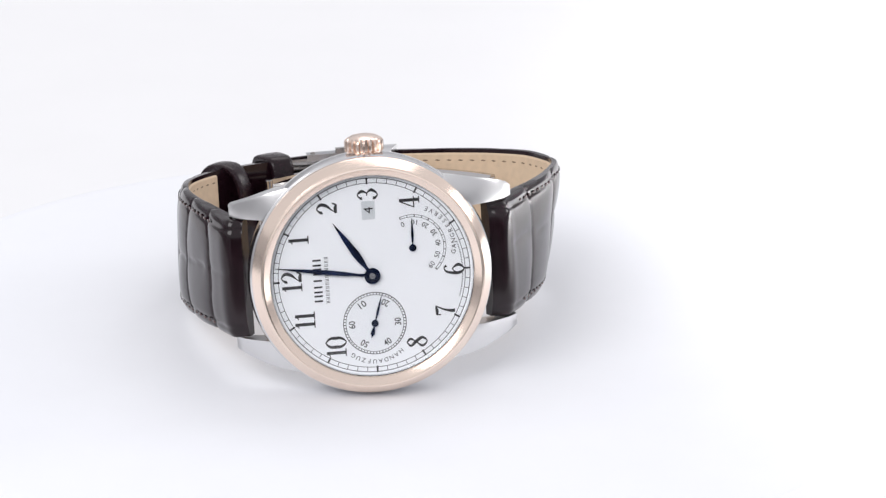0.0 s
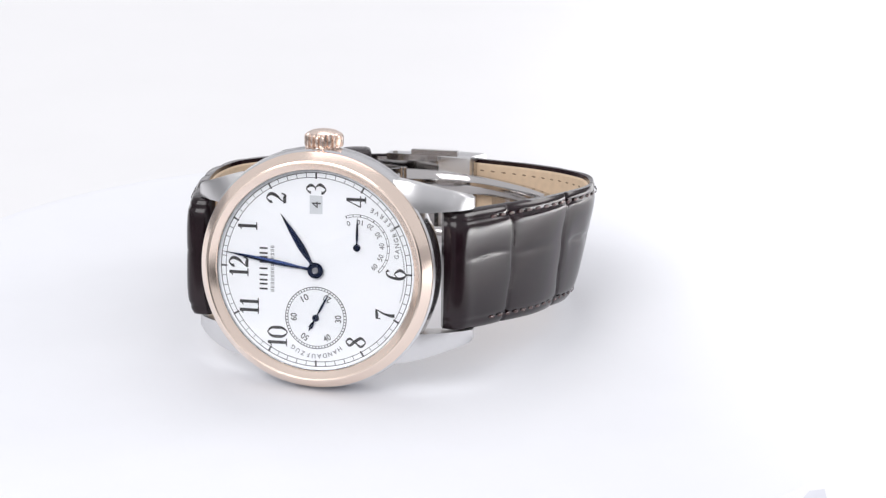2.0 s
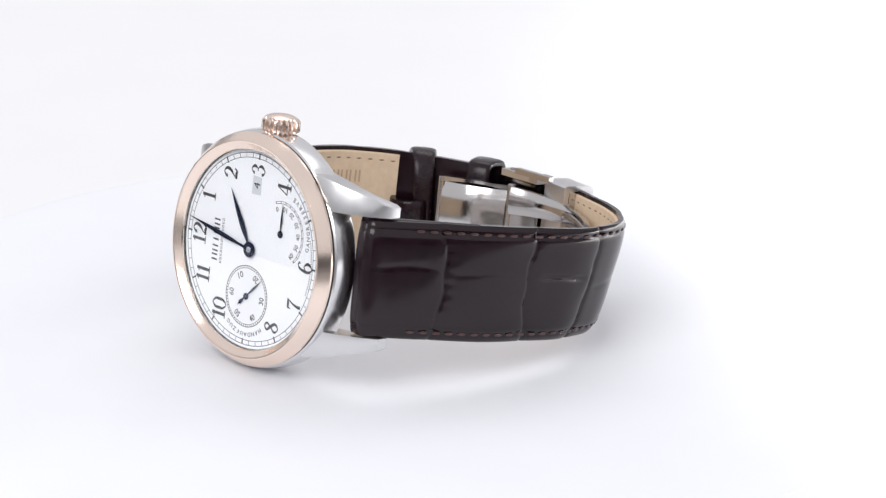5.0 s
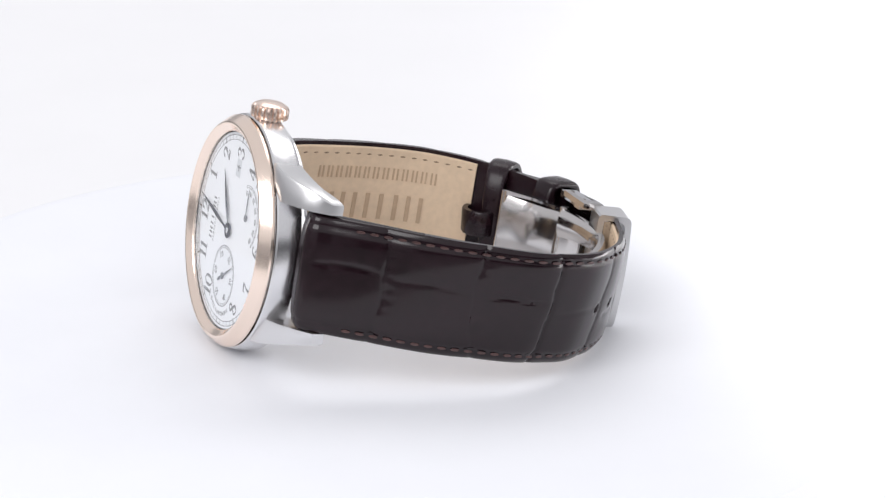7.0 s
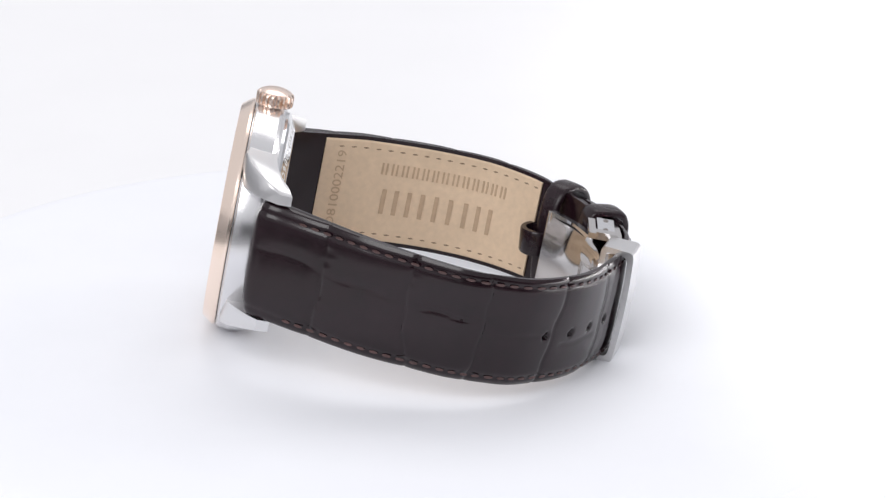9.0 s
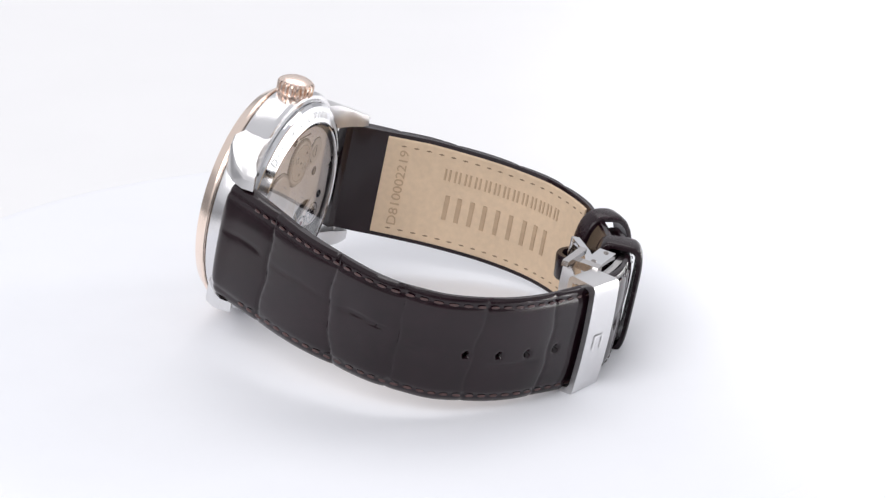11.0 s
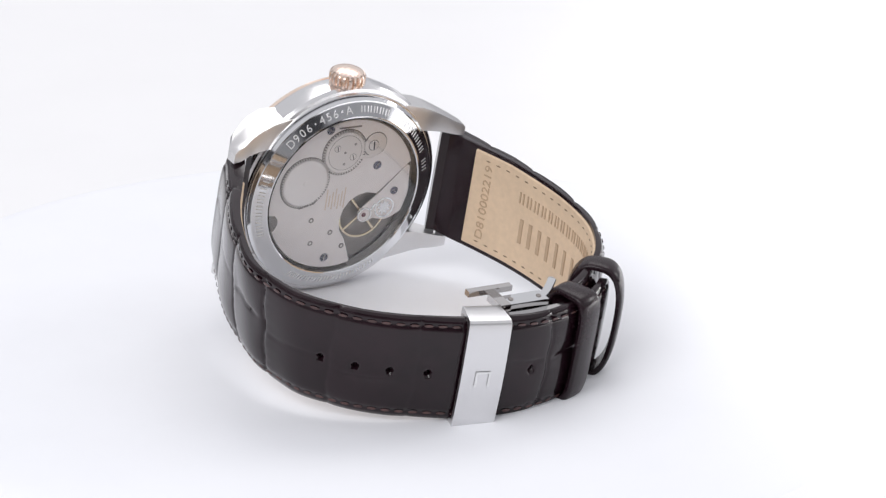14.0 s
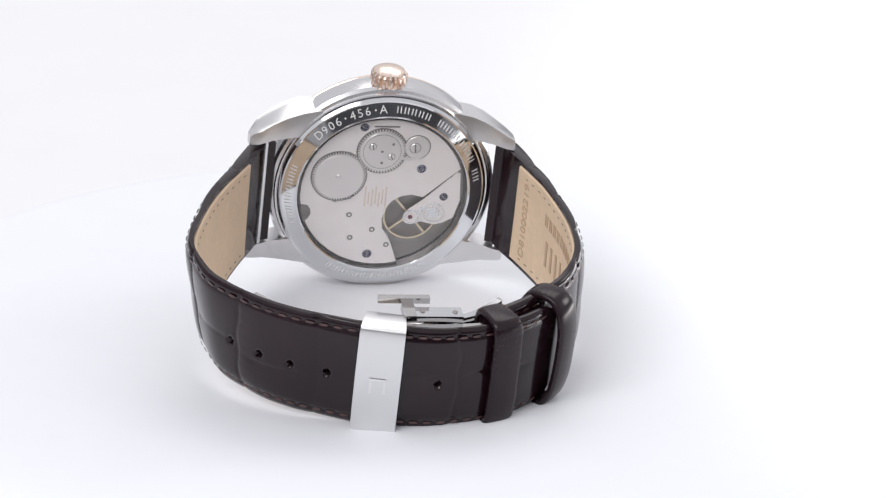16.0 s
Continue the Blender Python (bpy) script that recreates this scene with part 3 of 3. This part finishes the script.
mid_joints = [(4.0, 15.5, 2.4, 0.14), (17.5, 32.0, 1.8, 0.10), (34.0, 45.0, 1.4, 0.36), (46.5, 58.0, -0.6, 0.12), (61.0, 73.0, -2.4, 0.24), (90.0, 97.5, 1.0, 0.3), (99.0, 112.0, 0.5, 0.3)]
long_strap = leather_run("long_strap", LONG, scale_joints, mid_joints, hole_runs, "glossy dark brown crocodile-grain leather strap with punched holes", tip=7.0)
slab("lining", LONG, 12.0, 85.0, -0.93, 0.93, 0.30, -0.06, LINING, long_strap, "tan calf leather lining", n=140, wave=-0.05)
short_joints = [(12.5, -1.2, 0.42, 0.4), (24.0, 1.2, 0.42, -0.3), (36.0, -1.0, 0.4, 0.2), (47.0, 0.8, 0.35, 0.2), (57.0, 0.6, 0.3, 0.2)]
short_strap = leather_run("short_strap", SHORT, short_joints, [(2.0, 12.5, 0.8, 0.12), (13.0, 24.0, 0.2, 0.25), (25.0, 36.0, -0.6, 0.2), (37.0, 47.0, 0.4, 0.2), (48.0, 62.0, 0.4, 0.2)], [], "glossy dark brown crocodile-grain leather strap with tan lining")
slab("lining", SHORT, 11.2, 55.6, -0.93, 0.93, 0.30, -0.06, LINING, short_strap, "tan calf leather lining with embossed lettering", n=100, wave=-0.05)
for e in (-0.86, 0.86):
    stitches("stitch", LONG, 10.8, LONG.length - 6, e, long_strap, THREAD)
    stitches("stitch", SHORT, 10.2, SHORT.length - 3, e, short_strap, THREAD)
    stitches("lining_stitch", LONG, 13.5, 84.0, e * 0.92, long_strap, TANTHREAD, inside=True)
    stitches("lining_stitch", SHORT, 13.6, 55.1, e * 0.92, short_strap, TANTHREAD, inside=True)


def on_lining(bm, s0, z0, turn, sink=0.02):
    """Bends a flat bmesh (u along the strap towards the buckle, v to the crown) onto the short strap's inner face."""
    r = Matrix.Rotation(radians(turn), 4, "Z")
    for v in bm.verts:
        q = r @ v.co
        s = s0 + q.x
        w = float(np.interp(s, SHORT.s, SHORT.w)) / 2
        v.co = SHORT.at(s, (z0 + q.y) / w, -float(SHORT.thick(s)) - 0.04 - sink - q.z)
    return bm


# stamped code across the lining, maker's name as plain bars; relief shade painted darker
part("stamped_code", on_lining(letters("D810002219", 1.7, 14.6, thick=0.12), 14.7, 0.0, 90), EMBOSS_SHADE, short_strap, smooth=0)
for s0, bars in ((24.2, (-1.2, 1.2)), (29.2, (-1.3, 1.3)), (33.3, (0.0,)), (37.6, (-1.5, 1.5)), (43.0, (-1.3, 1.3))):
    for e in bars:
        part("stamped_bar", on_lining(boxes([(e - 0.42, e + 0.42, -2.4, 2.4, 0, 0.09)]), s0 + 1.1, -1.7, 0), EMBOSS_SHADE, short_strap, smooth=0)
for k in range(13):
    for e in (-0.45, 0.4):
        part("stamped_bar", on_lining(boxes([(e - 0.18, e + 0.18, -1.1, 1.1, 0, 0.08)]), 23.3 + k * 2.0, 4.6, 0), EMBOSS_SHADE, short_strap, smooth=0)


def keeper(name, at, width, h0, h1, half, label, lean=0.0, e=0.42):
    """A leather loop round both strap ends; at: run on the long strap."""
    verts, faces = [], []
    n = 40
    th = 0.95
    rings = []
    for i in range(n):
        a = 2 * math.pi * i / n
        c, s = math.cos(a), math.sin(a)
        cz = math.copysign(abs(c) ** e, c)
        ch = math.copysign(abs(s) ** e, s)
        for inset, d in ((0.34, -0.5), (0.1, -0.46), (-0.04, -0.34), (-0.1, 0.0), (-0.04, 0.34), (0.1, 0.46), (0.34, 0.5), (th, 0.48), (th, -0.48)):
            hh = (h1 + h0) / 2 + ch * ((h1 - h0) / 2 - inset)
            zz = cz * (half - inset)
            ss = at + d * width + lean * zz / half
            w = float(np.interp(ss, LONG.s, LONG.w)) / 2
            x, y, _ = LONG.at(ss, 0, hh)
            verts.append((float(x), float(y), zz))
    m = 9
    for i in range(n):
        j = (i + 1) % n
        for k in range(m):
            faces.append((i * m + k, i * m + (k + 1) % m, j * m + (k + 1) % m, j * m + k))
    return mesh_part(name, verts, faces, KEEPER, watch, label, smooth=50)


def run_at(x, y):
    return float(LONG.s[np.argmin(np.hypot(LONG.p[:, 0] - x, LONG.p[:, 1] - y))])


keeper("keeper", run_at(-10.5, 67.3) + 1.0, 5.4, -7.0, 1.5, 10.1, "smooth brown leather strap keeper")
keeper("keeper", run_at(-20.0, 61.3) + 2.0, 5.0, -7.6, 2.7, 10.5, "smooth brown leather strap keeper, standing proud", 0.5, 0.7)

# ---- buckle and folding clasp ----
def ring_on(name, at, width, h0, h1, half, th, mat, label, parent=watch):
    """A squared metal ring round the long strap."""
    verts, faces = [], []
    shape = []
    for zz, hh in ((-half, h0), (half, h0), (half, h1), (-half, h1)):
        shape.append((zz, hh))
    cor = 0.9
    outer = []
    for k, (zz, hh) in enumerate(shape):
        sz, sh = math.copysign(1, zz), (1 if hh == h1 else -1)
        arc = [(zz - sz * cor * (1 - math.cos(t)), hh - sh * cor * (1 - math.sin(t))) for t in (0, math.pi / 6, math.pi / 3, math.pi / 2)]
        outer += arc if (sz * sh) > 0 else arc[::-1]
        if k == 2:
            outer += [(half * f, h1) for f in (0.75, 0.5, 0.25, 0.0, -0.25, -0.5, -0.75)]
    cz, ch = 0.0, (h0 + h1) / 2
    bulge = lambda z: 0.5 * (1 - (z / half) ** 2)
    for zz, hh in outer:
        for f, d in ((1, -0.5), (1, 0.5), (0, 0.5), (0, -0.5)):
            z2 = zz if f else math.copysign(max(abs(zz) - th, 0), zz)
            h2 = hh if f else ch + math.copysign(max(abs(hh - ch) - th, 0), hh - ch)
            x, y, _ = LONG.at(at + d * width, 0, h2 + (bulge(zz) if hh > ch else 0))
            verts.append((float(x), float(y), z2 - 0.4))
    n, m = len(outer), 4
    for i in range(n):
        j = (i + 1) % n
        for k in range(m):
            faces.append((i * m + k, i * m + (k + 1) % m, j * m + (k + 1) % m, j * m + k))
    return mesh_part(name, verts, faces, mat, parent, label, smooth=25)


buckle_run = run_at(9.3, 68.5)
buckle = ring_on("buckle", buckle_run, 7.2, -4.6, 1.2, 10.1, 1.0, SATIN, "satin steel deployant buckle cover")
mark = []
for a, b, c, d in ((-1.3, -0.9, -1.4, 1.4), (0.9, 1.3, -1.4, 1.4), (-0.9, 0.9, 1.0, 1.4)):
    bm = boxes([(a, b, 0, 0.018, c, d)])
    for v in bm.verts:
        x, y, _ = LONG.at(buckle_run + v.co.x, 0, 1.2 + 0.5 + v.co.y - 0.01)
        v.co = (float(x), float(y), v.co.z - 0.9)
    mark.append(bm)
part("maker_mark", join(mark), MARK, buckle, smooth=0)


def blade(name, line, z0, z1, th, mat, label, waist=0.0, parent=watch, drop=0.0, bulge=0.7, side=-1, swell=0.0):
    """A bent steel blade whose middle line runs in the plane of the loop."""
    s, p = spline(line, 0.8)
    p = p[:, :2]
    t = np.gradient(p, axis=0)
    t /= np.linalg.norm(t, axis=1)[:, None]
    nn = np.stack([t[:, 1], -t[:, 0]], 1)
    verts, faces = [], []
    L = s[-1]
    for i in range(len(s)):
        f = math.sin(math.pi * s[i] / L)
        a, b = z0 + waist * f, z1 - waist * f - drop * (s[i] / L) ** 2
        cols = [(a + (b - a) * k / 8, -th / 2 + side * bulge * (1 - (k / 4 - 1) ** 2)) for k in range(9)]
        cols += [(a + (b - a) * k / 8, th / 2 + swell * (1 - abs(k / 4 - 1) ** 2.5)) for k in range(8, -1, -1)]
        for z, o in cols:
            verts.append((p[i, 0] + nn[i, 0] * o, p[i, 1] + nn[i, 1] * o, z))
    m = 18
    for i in range(len(s) - 1):
        for k in range(m):
            faces.append((i * m + k, i * m + (k + 1) % m, (i + 1) * m + (k + 1) % m, (i + 1) * m + k))
    faces += [tuple(range(m)), tuple(range((len(s) - 1) * m, len(s) * m))[::-1]]
    return mesh_part(name, verts, faces, mat, parent, label, smooth=30)


def pin(name, x, y, z0, z1, r, mat, parent=watch, label=""):
    v, f = lathe([(0.0005, z0), (r - 0.1, z0), (r, z0 + 0.1), (r, z1 - 0.1), (r - 0.1, z1), (0.0005, z1)], 20, (x, y), True, "z")
    return mesh_part(name, v, f, mat, parent, label, smooth=40)


FIRST = [(-12.0, 55.6), (-7.5, 59.6), (-1.5, 62.2)]
SECOND = [(-0.3, 61.8), (5.5, 63.6), (12.0, 63.6), (18.0, 60.9), (24.0, 56.4), (28.3, 51.6)]
clasp = blade("clasp_blade", FIRST, -6.4, 6.3, 0.7, CLASP, "polished steel folding clasp blade", 0.4, bulge=0.35, swell=0.9)
for z0, z1 in ((6.3, 7.2), (-7.2, -6.4)):
    blade("clasp_rail", FIRST, z0, z1, 1.3, STEEL, "", 0.2, clasp, bulge=0.1)
pin("clasp_end_bar", -12.0, 55.4, -7.4, 7.1, 0.65, CLASP, clasp)
pin("clasp_hinge", -0.9, 62.2, -7.3, 7.5, 0.75, CLASP, clasp)
arm = blade("clasp_blade", SECOND, 2.2, 7.2, 1.0, CLASP, "polished steel folding clasp blade", 0.7, drop=1.6, bulge=0.4, swell=0.6)
blade("clasp_rail", SECOND, -7.0, -3.2, 1.0, CLASP, "", 0.6, arm, bulge=0.4, swell=0.6)
blade("cross_plate", [(-0.2, 62.1), (2.4, 63.1), (4.6, 63.7)], -6.8, 6.4, 0.8, CLASP, "", 0.5, arm, bulge=0.3)
blade("cross_plate", [(16.0, 62.3), (18.2, 61.1), (20.0, 59.9)], -6.4, 5.6, 0.8, CLASP, "", 0.5, arm, bulge=0.3)
pin("clasp_end_bar", 28.2, 51.6, -5.4, 5.2, 0.6, CLASP, arm)
bridge = blade("clasp_bridge", [(-7.5, 66.0), (0.0, 66.6), (6.0, 66.2), (12.0, 64.6)], -7.6, 8.6, 1.1, CLASP, "polished steel clasp bridge")
screw_bm = hub(0.8, 0.0, 0.3)
screw_bm.transform(Matrix.Translation((4.8, 62.55, 4.2)))
part("clasp_screw", screw_bm, SATIN, arm)
# loose leather fold inside the second keeper
ring = [(3.6, -2.6), (3.8, -2.3), (3.8, 1.6), (3.6, 1.9), (2.6, 1.9), (2.4, 1.6), (2.4, -2.3), (2.6, -2.6)]
fold_v, fold_f = lathe(ring, 48, (0, 0), True, "z")
tip_over = Matrix.Translation((-18.7, 54.2, -0.2)) @ Matrix.Rotation(radians(6), 4, "X") @ Matrix.Diagonal((1.0, 0.85, 1, 1))
mesh_part("keeper_fold", [tuple(tip_over @ Vector(q)) for q in fold_v], fold_f, KEEPER, watch, "loose brown leather keeper fold", smooth=40)
# push piece: T-shaped bar and a riveted tab
part("t_bar", boxes([(0.9, 9.5, 60.7, 61.9, 10.0, 11.0), (3.6, 5.6, 61.8, 66.0, 8.8, 10.1)]), CLASP, bridge, "polished steel T-bar", bevel=0.15)
tab = part("rivet_tab", boxes([(-4.2, 3.6, 62.6, 65.6, 8.6, 9.8)]), STEEL, bridge, bevel=0.2)
for x, y in ((2.4, 64.0), (-3.0, 64.2), (5.0, 65.6)):
    pin("rivet", x, y, 9.6, 10.0, 0.45, DARKMETAL_SHADE, tab)

# ---- movement behind the sapphire back ----
RIM = 14.65
movement = turned("movement", disc(15.2, 3.0, 5.3, 0.1), DARKMETAL_SHADE, watch, "silvery hand-wound movement behind sapphire glass")
cut_edge = [(-3.9, -14.1), (-3.0, -11.6), (-2.1, -9.4), (-0.75, -7.4), (-0.45, -5.4), (-0.9, -3.3), (-2.0, -1.7), (-3.6, -0.7), (-5.4, -0.35), (-7.5, -0.85)]
outline = [(RIM * math.cos(radians(160 - 264 * k / 90)), RIM * math.sin(radians(160 - 264 * k / 90))) for k in range(91)] + cut_edge
part("three_quarter_plate", prism(outline, 5.2, 6.9, place=lambda u, v, y: (u, y, v)), PLATE, movement, "frosted silvery three-quarter plate", bevel=0.06)


def gear(x, z, r, teeth, y0, y1, mat=WHEEL, label="", name="wheel", cut=0.45):
    bm = bmesh.new()
    lo, hi = [], []
    for i in range(teeth * 4):
        a = 2 * math.pi * i / (teeth * 4)
        rr = r if i % 4 < 2 else r - cut
        lo.append(bm.verts.new((x + rr * math.cos(a), y0, z + rr * math.sin(a))))
        hi.append(bm.verts.new((x + rr * math.cos(a), y1, z + rr * math.sin(a))))
    n = len(lo)
    bm.faces.new(lo)
    bm.faces.new(hi[::-1])
    for i in range(n):
        bm.faces.new((lo[i], hi[i], hi[(i + 1) % n], lo[(i + 1) % n]))
    return part(name, bm, mat, movement, label, smooth=0)


def button(name, x, z, r, y0, y1, mat, parent=movement):
    return turned(name, disc(r, y0, y1, min(0.08, r / 4)), mat, parent, n=32, centre=(x, z))


UP = 6.9
for x, z, r, t in ((8.05, 3.2, 4.85, 60), (0.8, 8.45, 4.35, 50)):
    turned("wheel_recess_shade", disc(r + 0.22, UP - 0.02, UP + 0.02, 0.005), DARKMETAL_SHADE, movement, n=96, centre=(x, z))
    w = gear(x, z, r, t, UP, UP + 0.3, label="brushed steel toothed wheel", cut=0.5)
    turned("wheel_face", disc(r - 0.62, UP + 0.2, UP + 0.36, 0.03), WHEEL, w, n=72, centre=(x, z))
    button("wheel_screw", x, z, 0.5 if r > 4.5 else 0.25, UP + 0.3, UP + 0.45, WHEEL if r > 4.5 else DARKMETAL_SHADE, w)
turned("wheel_groove", [(3.42, UP + 0.3), (3.42, UP + 0.37), (3.34, UP + 0.37), (3.34, UP + 0.3)], DARKMETAL_SHADE, movement, n=72, centre=(0.8, 8.45))


def slotted(x, z, r, y, mat, turn_by):
    """A flat screw with its slot."""
    head = button("screw", x, z, r, y - 0.25, y, mat)
    c, s = math.cos(radians(turn_by)), math.sin(radians(turn_by))
    bm = boxes([(-r * 0.9, r * 0.9, y - 0.02, y + 0.012, -r * 0.13, r * 0.13)])
    for v in bm.verts:
        v.co = (x + v.co.x * c - v.co.z * s, v.co.y, z + v.co.x * s + v.co.z * c)
    part("slot", bm, JEWEL if mat is not JEWEL else DARKMETAL_SHADE, head, smooth=0)
    return head


for dx, dz, a in ((1.73, 0.97, 80), (-1.77, -1.02, 70)):
    turned("screw_seat", disc(0.68, UP + 0.3, UP + 0.375, 0.01), DARKMETAL_SHADE, movement, n=32, centre=(0.8 + dx, 8.45 + dz))
    slotted(0.8 + dx, 8.45 + dz, 0.58, UP + 0.5, WHEEL, a)
for dx, dz in ((-1.9, 1.5), (-0.1, -2.25)):
    button("dowel", 0.8 + dx, 8.45 + dz, 0.26, UP + 0.3, UP + 0.42, DARKMETAL_SHADE)
turned("click_recess_shade", disc(2.4, UP - 0.02, UP + 0.02, 0.005), DARKMETAL_SHADE, movement, n=60, centre=(-5.5, 9.3))
turned("click_plate", disc(2.22, UP, UP + 0.2, 0.05), WHEEL, movement, n=60, centre=(-5.5, 9.3))
turned("click_seat", disc(1.05, UP + 0.15, UP + 0.22, 0.01), DARKMETAL_SHADE, movement, n=40, centre=(-5.1, 9.2))
slotted(-5.1, 9.2, 0.92, UP + 0.36, WHEEL, 85)
part("click_spring", prism([(-2.9, 7.1), (-3.6, 6.7), (-5.2, 6.75), (-6.4, 7.3), (-6.2, 7.7), (-5.1, 7.25), (-3.7, 7.3), (-3.0, 7.6)], UP, UP + 0.25, place=lambda u, v, y: (u, y, v)), WHEEL, movement, bevel=0.04)
part("wheel_pawl", prism([(9.2, -1.35), (8.6, -1.9), (5.6, -1.2), (5.1, -0.5), (5.5, -0.45), (6.0, -1.0), (8.5, -1.55)], UP, UP + 0.3, place=lambda u, v, y: (u, y, v)), DARKMETAL_SHADE, movement, bevel=0.03)
for x, z, r in ((-6.68, 4.94, 0.82), (1.55, -12.65, 0.82), (4.3, 13.1, 0.78)):
    turned("screw_seat", disc(r + 0.18, UP - 0.02, UP + 0.015, 0.004), WHEEL, movement, n=40, centre=(x, z))
    slotted(x, z, r, UP + 0.12, JEWEL, 30 + 40 * x)
for x, z in ((5.49, -4.65), (1.11, -7.62), (4.96, -9.32), (-1.76, -10.7)):
    turned("jewel_setting", disc(0.52, UP - 0.05, UP + 0.03, 0.01), DARKMETAL_SHADE, movement, n=32, centre=(x, z))
    button("jewel", x, z, 0.24, UP, UP + 0.06, WHEEL)
# edge cut's shade as a dark patch, and a stud behind the cock
part("edge_recess_shade", prism([(14.5, -2.6), (13.2, -2.75), (12.6, -3.6), (12.5, -4.6), (13.0, -5.6), (13.55, -6.0), (14.1, -4.3)], UP - 0.02, UP + 0.02, place=lambda u, v, y: (u, y, v)), DARKMETAL_SHADE, movement, smooth=0)
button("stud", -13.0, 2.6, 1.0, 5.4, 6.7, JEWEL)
part("bridge_edge", boxes([(-2.0, 2.6, UP - 0.02, UP + 0.06, 13.15, 13.45)]), DARKMETAL_SHADE, movement, smooth=0)
# pale gilt engraved bars on the plate
part("engraved_mark", boxes([(-0.9 + 0.62 * k, -0.65 + 0.62 * k, UP - 0.03, UP + 0.012, -2.9 + 0.5 * (k % 2), 1.2 - 0.6 * (k % 3)) for k in range(7)]), GILTMARK, movement, smooth=0)
# balance cock with its regulator
cock_line = [(-13.9, 3.9), (-13.2, 4.2), (-7.6, -1.55), (-5.3, -3.5), (-4.4, -4.4), (-4.5, -5.7), (-5.4, -6.5), (-6.6, -6.3), (-7.6, -5.9), (-8.6, -6.2), (-10.2, -6.5), (-11.6, -6.1), (-13.4, -5.0), (-14.3, -1.5)]
cock = part("balance_cock", prism(cock_line, 6.45, 6.75, place=lambda u, v, y: (u, y, v)), PLATE, movement, "frosted balance cock", bevel=0.05)
button("jewel", -5.6, -5.0, 0.42, 6.7, 6.95, RUBY)
turned("jewel_seat", [(1.45, 6.72), (1.45, 6.9), (1.2, 6.92), (1.2, 6.72)], STEEL, movement, n=40, centre=(-5.7, -5.0))
slotted(-11.28, -0.77, 0.75, 6.95, JEWEL, 45)
turned("regulator_ring", [(2.0, 6.72), (2.0, 6.88), (1.75, 6.9), (1.75, 6.72)], STEEL, movement, n=48, centre=(-9.7, -4.0))
gear(-9.7, -4.0, 1.35, 9, 6.72, 6.86, STEEL, name="regulator_star", cut=0.45)
part("regulator_arm", prism([(-6.9, -4.0), (-7.4, -2.9), (-8.6, -3.1), (-8.4, -3.5), (-7.6, -3.4), (-7.2, -4.3)], 6.75, 6.9, place=lambda u, v, y: (u, y, v)), STEEL, movement, bevel=0.03)
turned("balance_well_shade", disc(5.3, 5.28, 5.34, 0.02), DARKMETAL_SHADE, movement, "dark disc painting shade in the balance opening", n=72, centre=(-5.6, -5.0))
bal = bmesh.new()
v, f = lathe([(4.85, 5.95), (4.85, 6.15), (4.5, 6.15), (4.5, 5.95)], 72)
vs = [bal.verts.new(p) for p in v]
for q in f:
    bal.faces.new([vs[i] for i in q])
spoke = [boxes([(-4.6, 4.6, 5.98, 6.12, -0.2, 0.2)]), boxes([(-0.2, 0.2, 5.98, 6.12, -4.6, 4.6)])]
balance = part("balance_wheel", join([bal] + spoke), BRASS, watch, "gilt balance wheel with spokes", smooth=30)
rear = turned("back_crystal", [(0.0005, 7.5), (15.2, 7.5), (15.2, 7.85), (0.0005, 7.85)], GLASS, watch, "clear sapphire case back", n=96)
rear.visible_shadow = False

# engraving on the sloping case back ring: reference number, and the maker's name as bars
ENGRAVE = material("matt_engraving", (0.86, 0.86, 0.86), 0.5, 0.6, scale=900, grain=0.05)
eng = []
def slope(bm, deg):
    """Lays a flat bmesh on the sloping ring, at degrees clockwise from the crown as seen from behind."""
    tilt = Matrix.Rotation(radians(-23.5), 4, "X")
    bm.transform(BACK_FRAME @ Matrix.Rotation(radians(-deg), 4, "Z") @ Matrix.Translation((0, 16.95, 7.39)) @ tilt)
    return bm


for i, ch in enumerate("D906.456.A"):
    eng.append(slope(letters(ch, 0.35 if ch == "." else 1.45, thick=0.05), -47 + 4.7 * i))
for i in range(17):
    if i not in (5, 14):
        eng.append(slope(boxes([(-0.42, -0.22, -0.6, 0.6, 0, 0.04), (0.2, 0.4, -0.6, 0.6, 0, 0.04)]), 5 + 4.6 * i))
for i in range(9):
    eng.append(slope(boxes([(-0.42, -0.22, -0.6, 0.6, 0, 0.04), (0.2, 0.4, -0.6, 0.6, 0, 0.04)]), -110 + 4.6 * i))
for i in range(14):
    eng.append(slope(boxes([(-0.42, -0.22, -0.6, 0.6, 0, 0.04), (0.2, 0.4, -0.6, 0.6, 0, 0.04)]), 150 + 4.6 * i))
part("engraving", join(eng), ENGRAVE, back, smooth=0)


# ---- what moves: the turntable carries the watch round; the small seconds and the balance run ----
def motions():
    def turn(t):
        return -math.degrees(0.194419 * t + 0.000375549 * (t - 8) ** 2)

    walk(turntable, [(k / 2, pose(0, 0, 0, 0, 0, turn(k / 2))) for k in range(33)])
    walk(watch, [(k / 2, pose(0, 0, 0, 0, 0, turn(k / 2))) for k in range(33)])
    centre = Matrix.Translation((-SEC[1] * MM, 0, SEC[0] * MM))
    walk(seconds_hand, [(k, TO_ROOT @ centre @ Matrix.Rotation(radians(106 + 6 * k), 4, "Y")) for k in range(17)])
    pivot = Matrix.Translation((-5.6 * MM, 0, -5.0 * MM))
    walk(balance, [(k / 6, TO_ROOT @ pivot @ Matrix.Rotation(radians(40 * (-1) ** k), 4, "Y")) for k in range(97)])


motions()
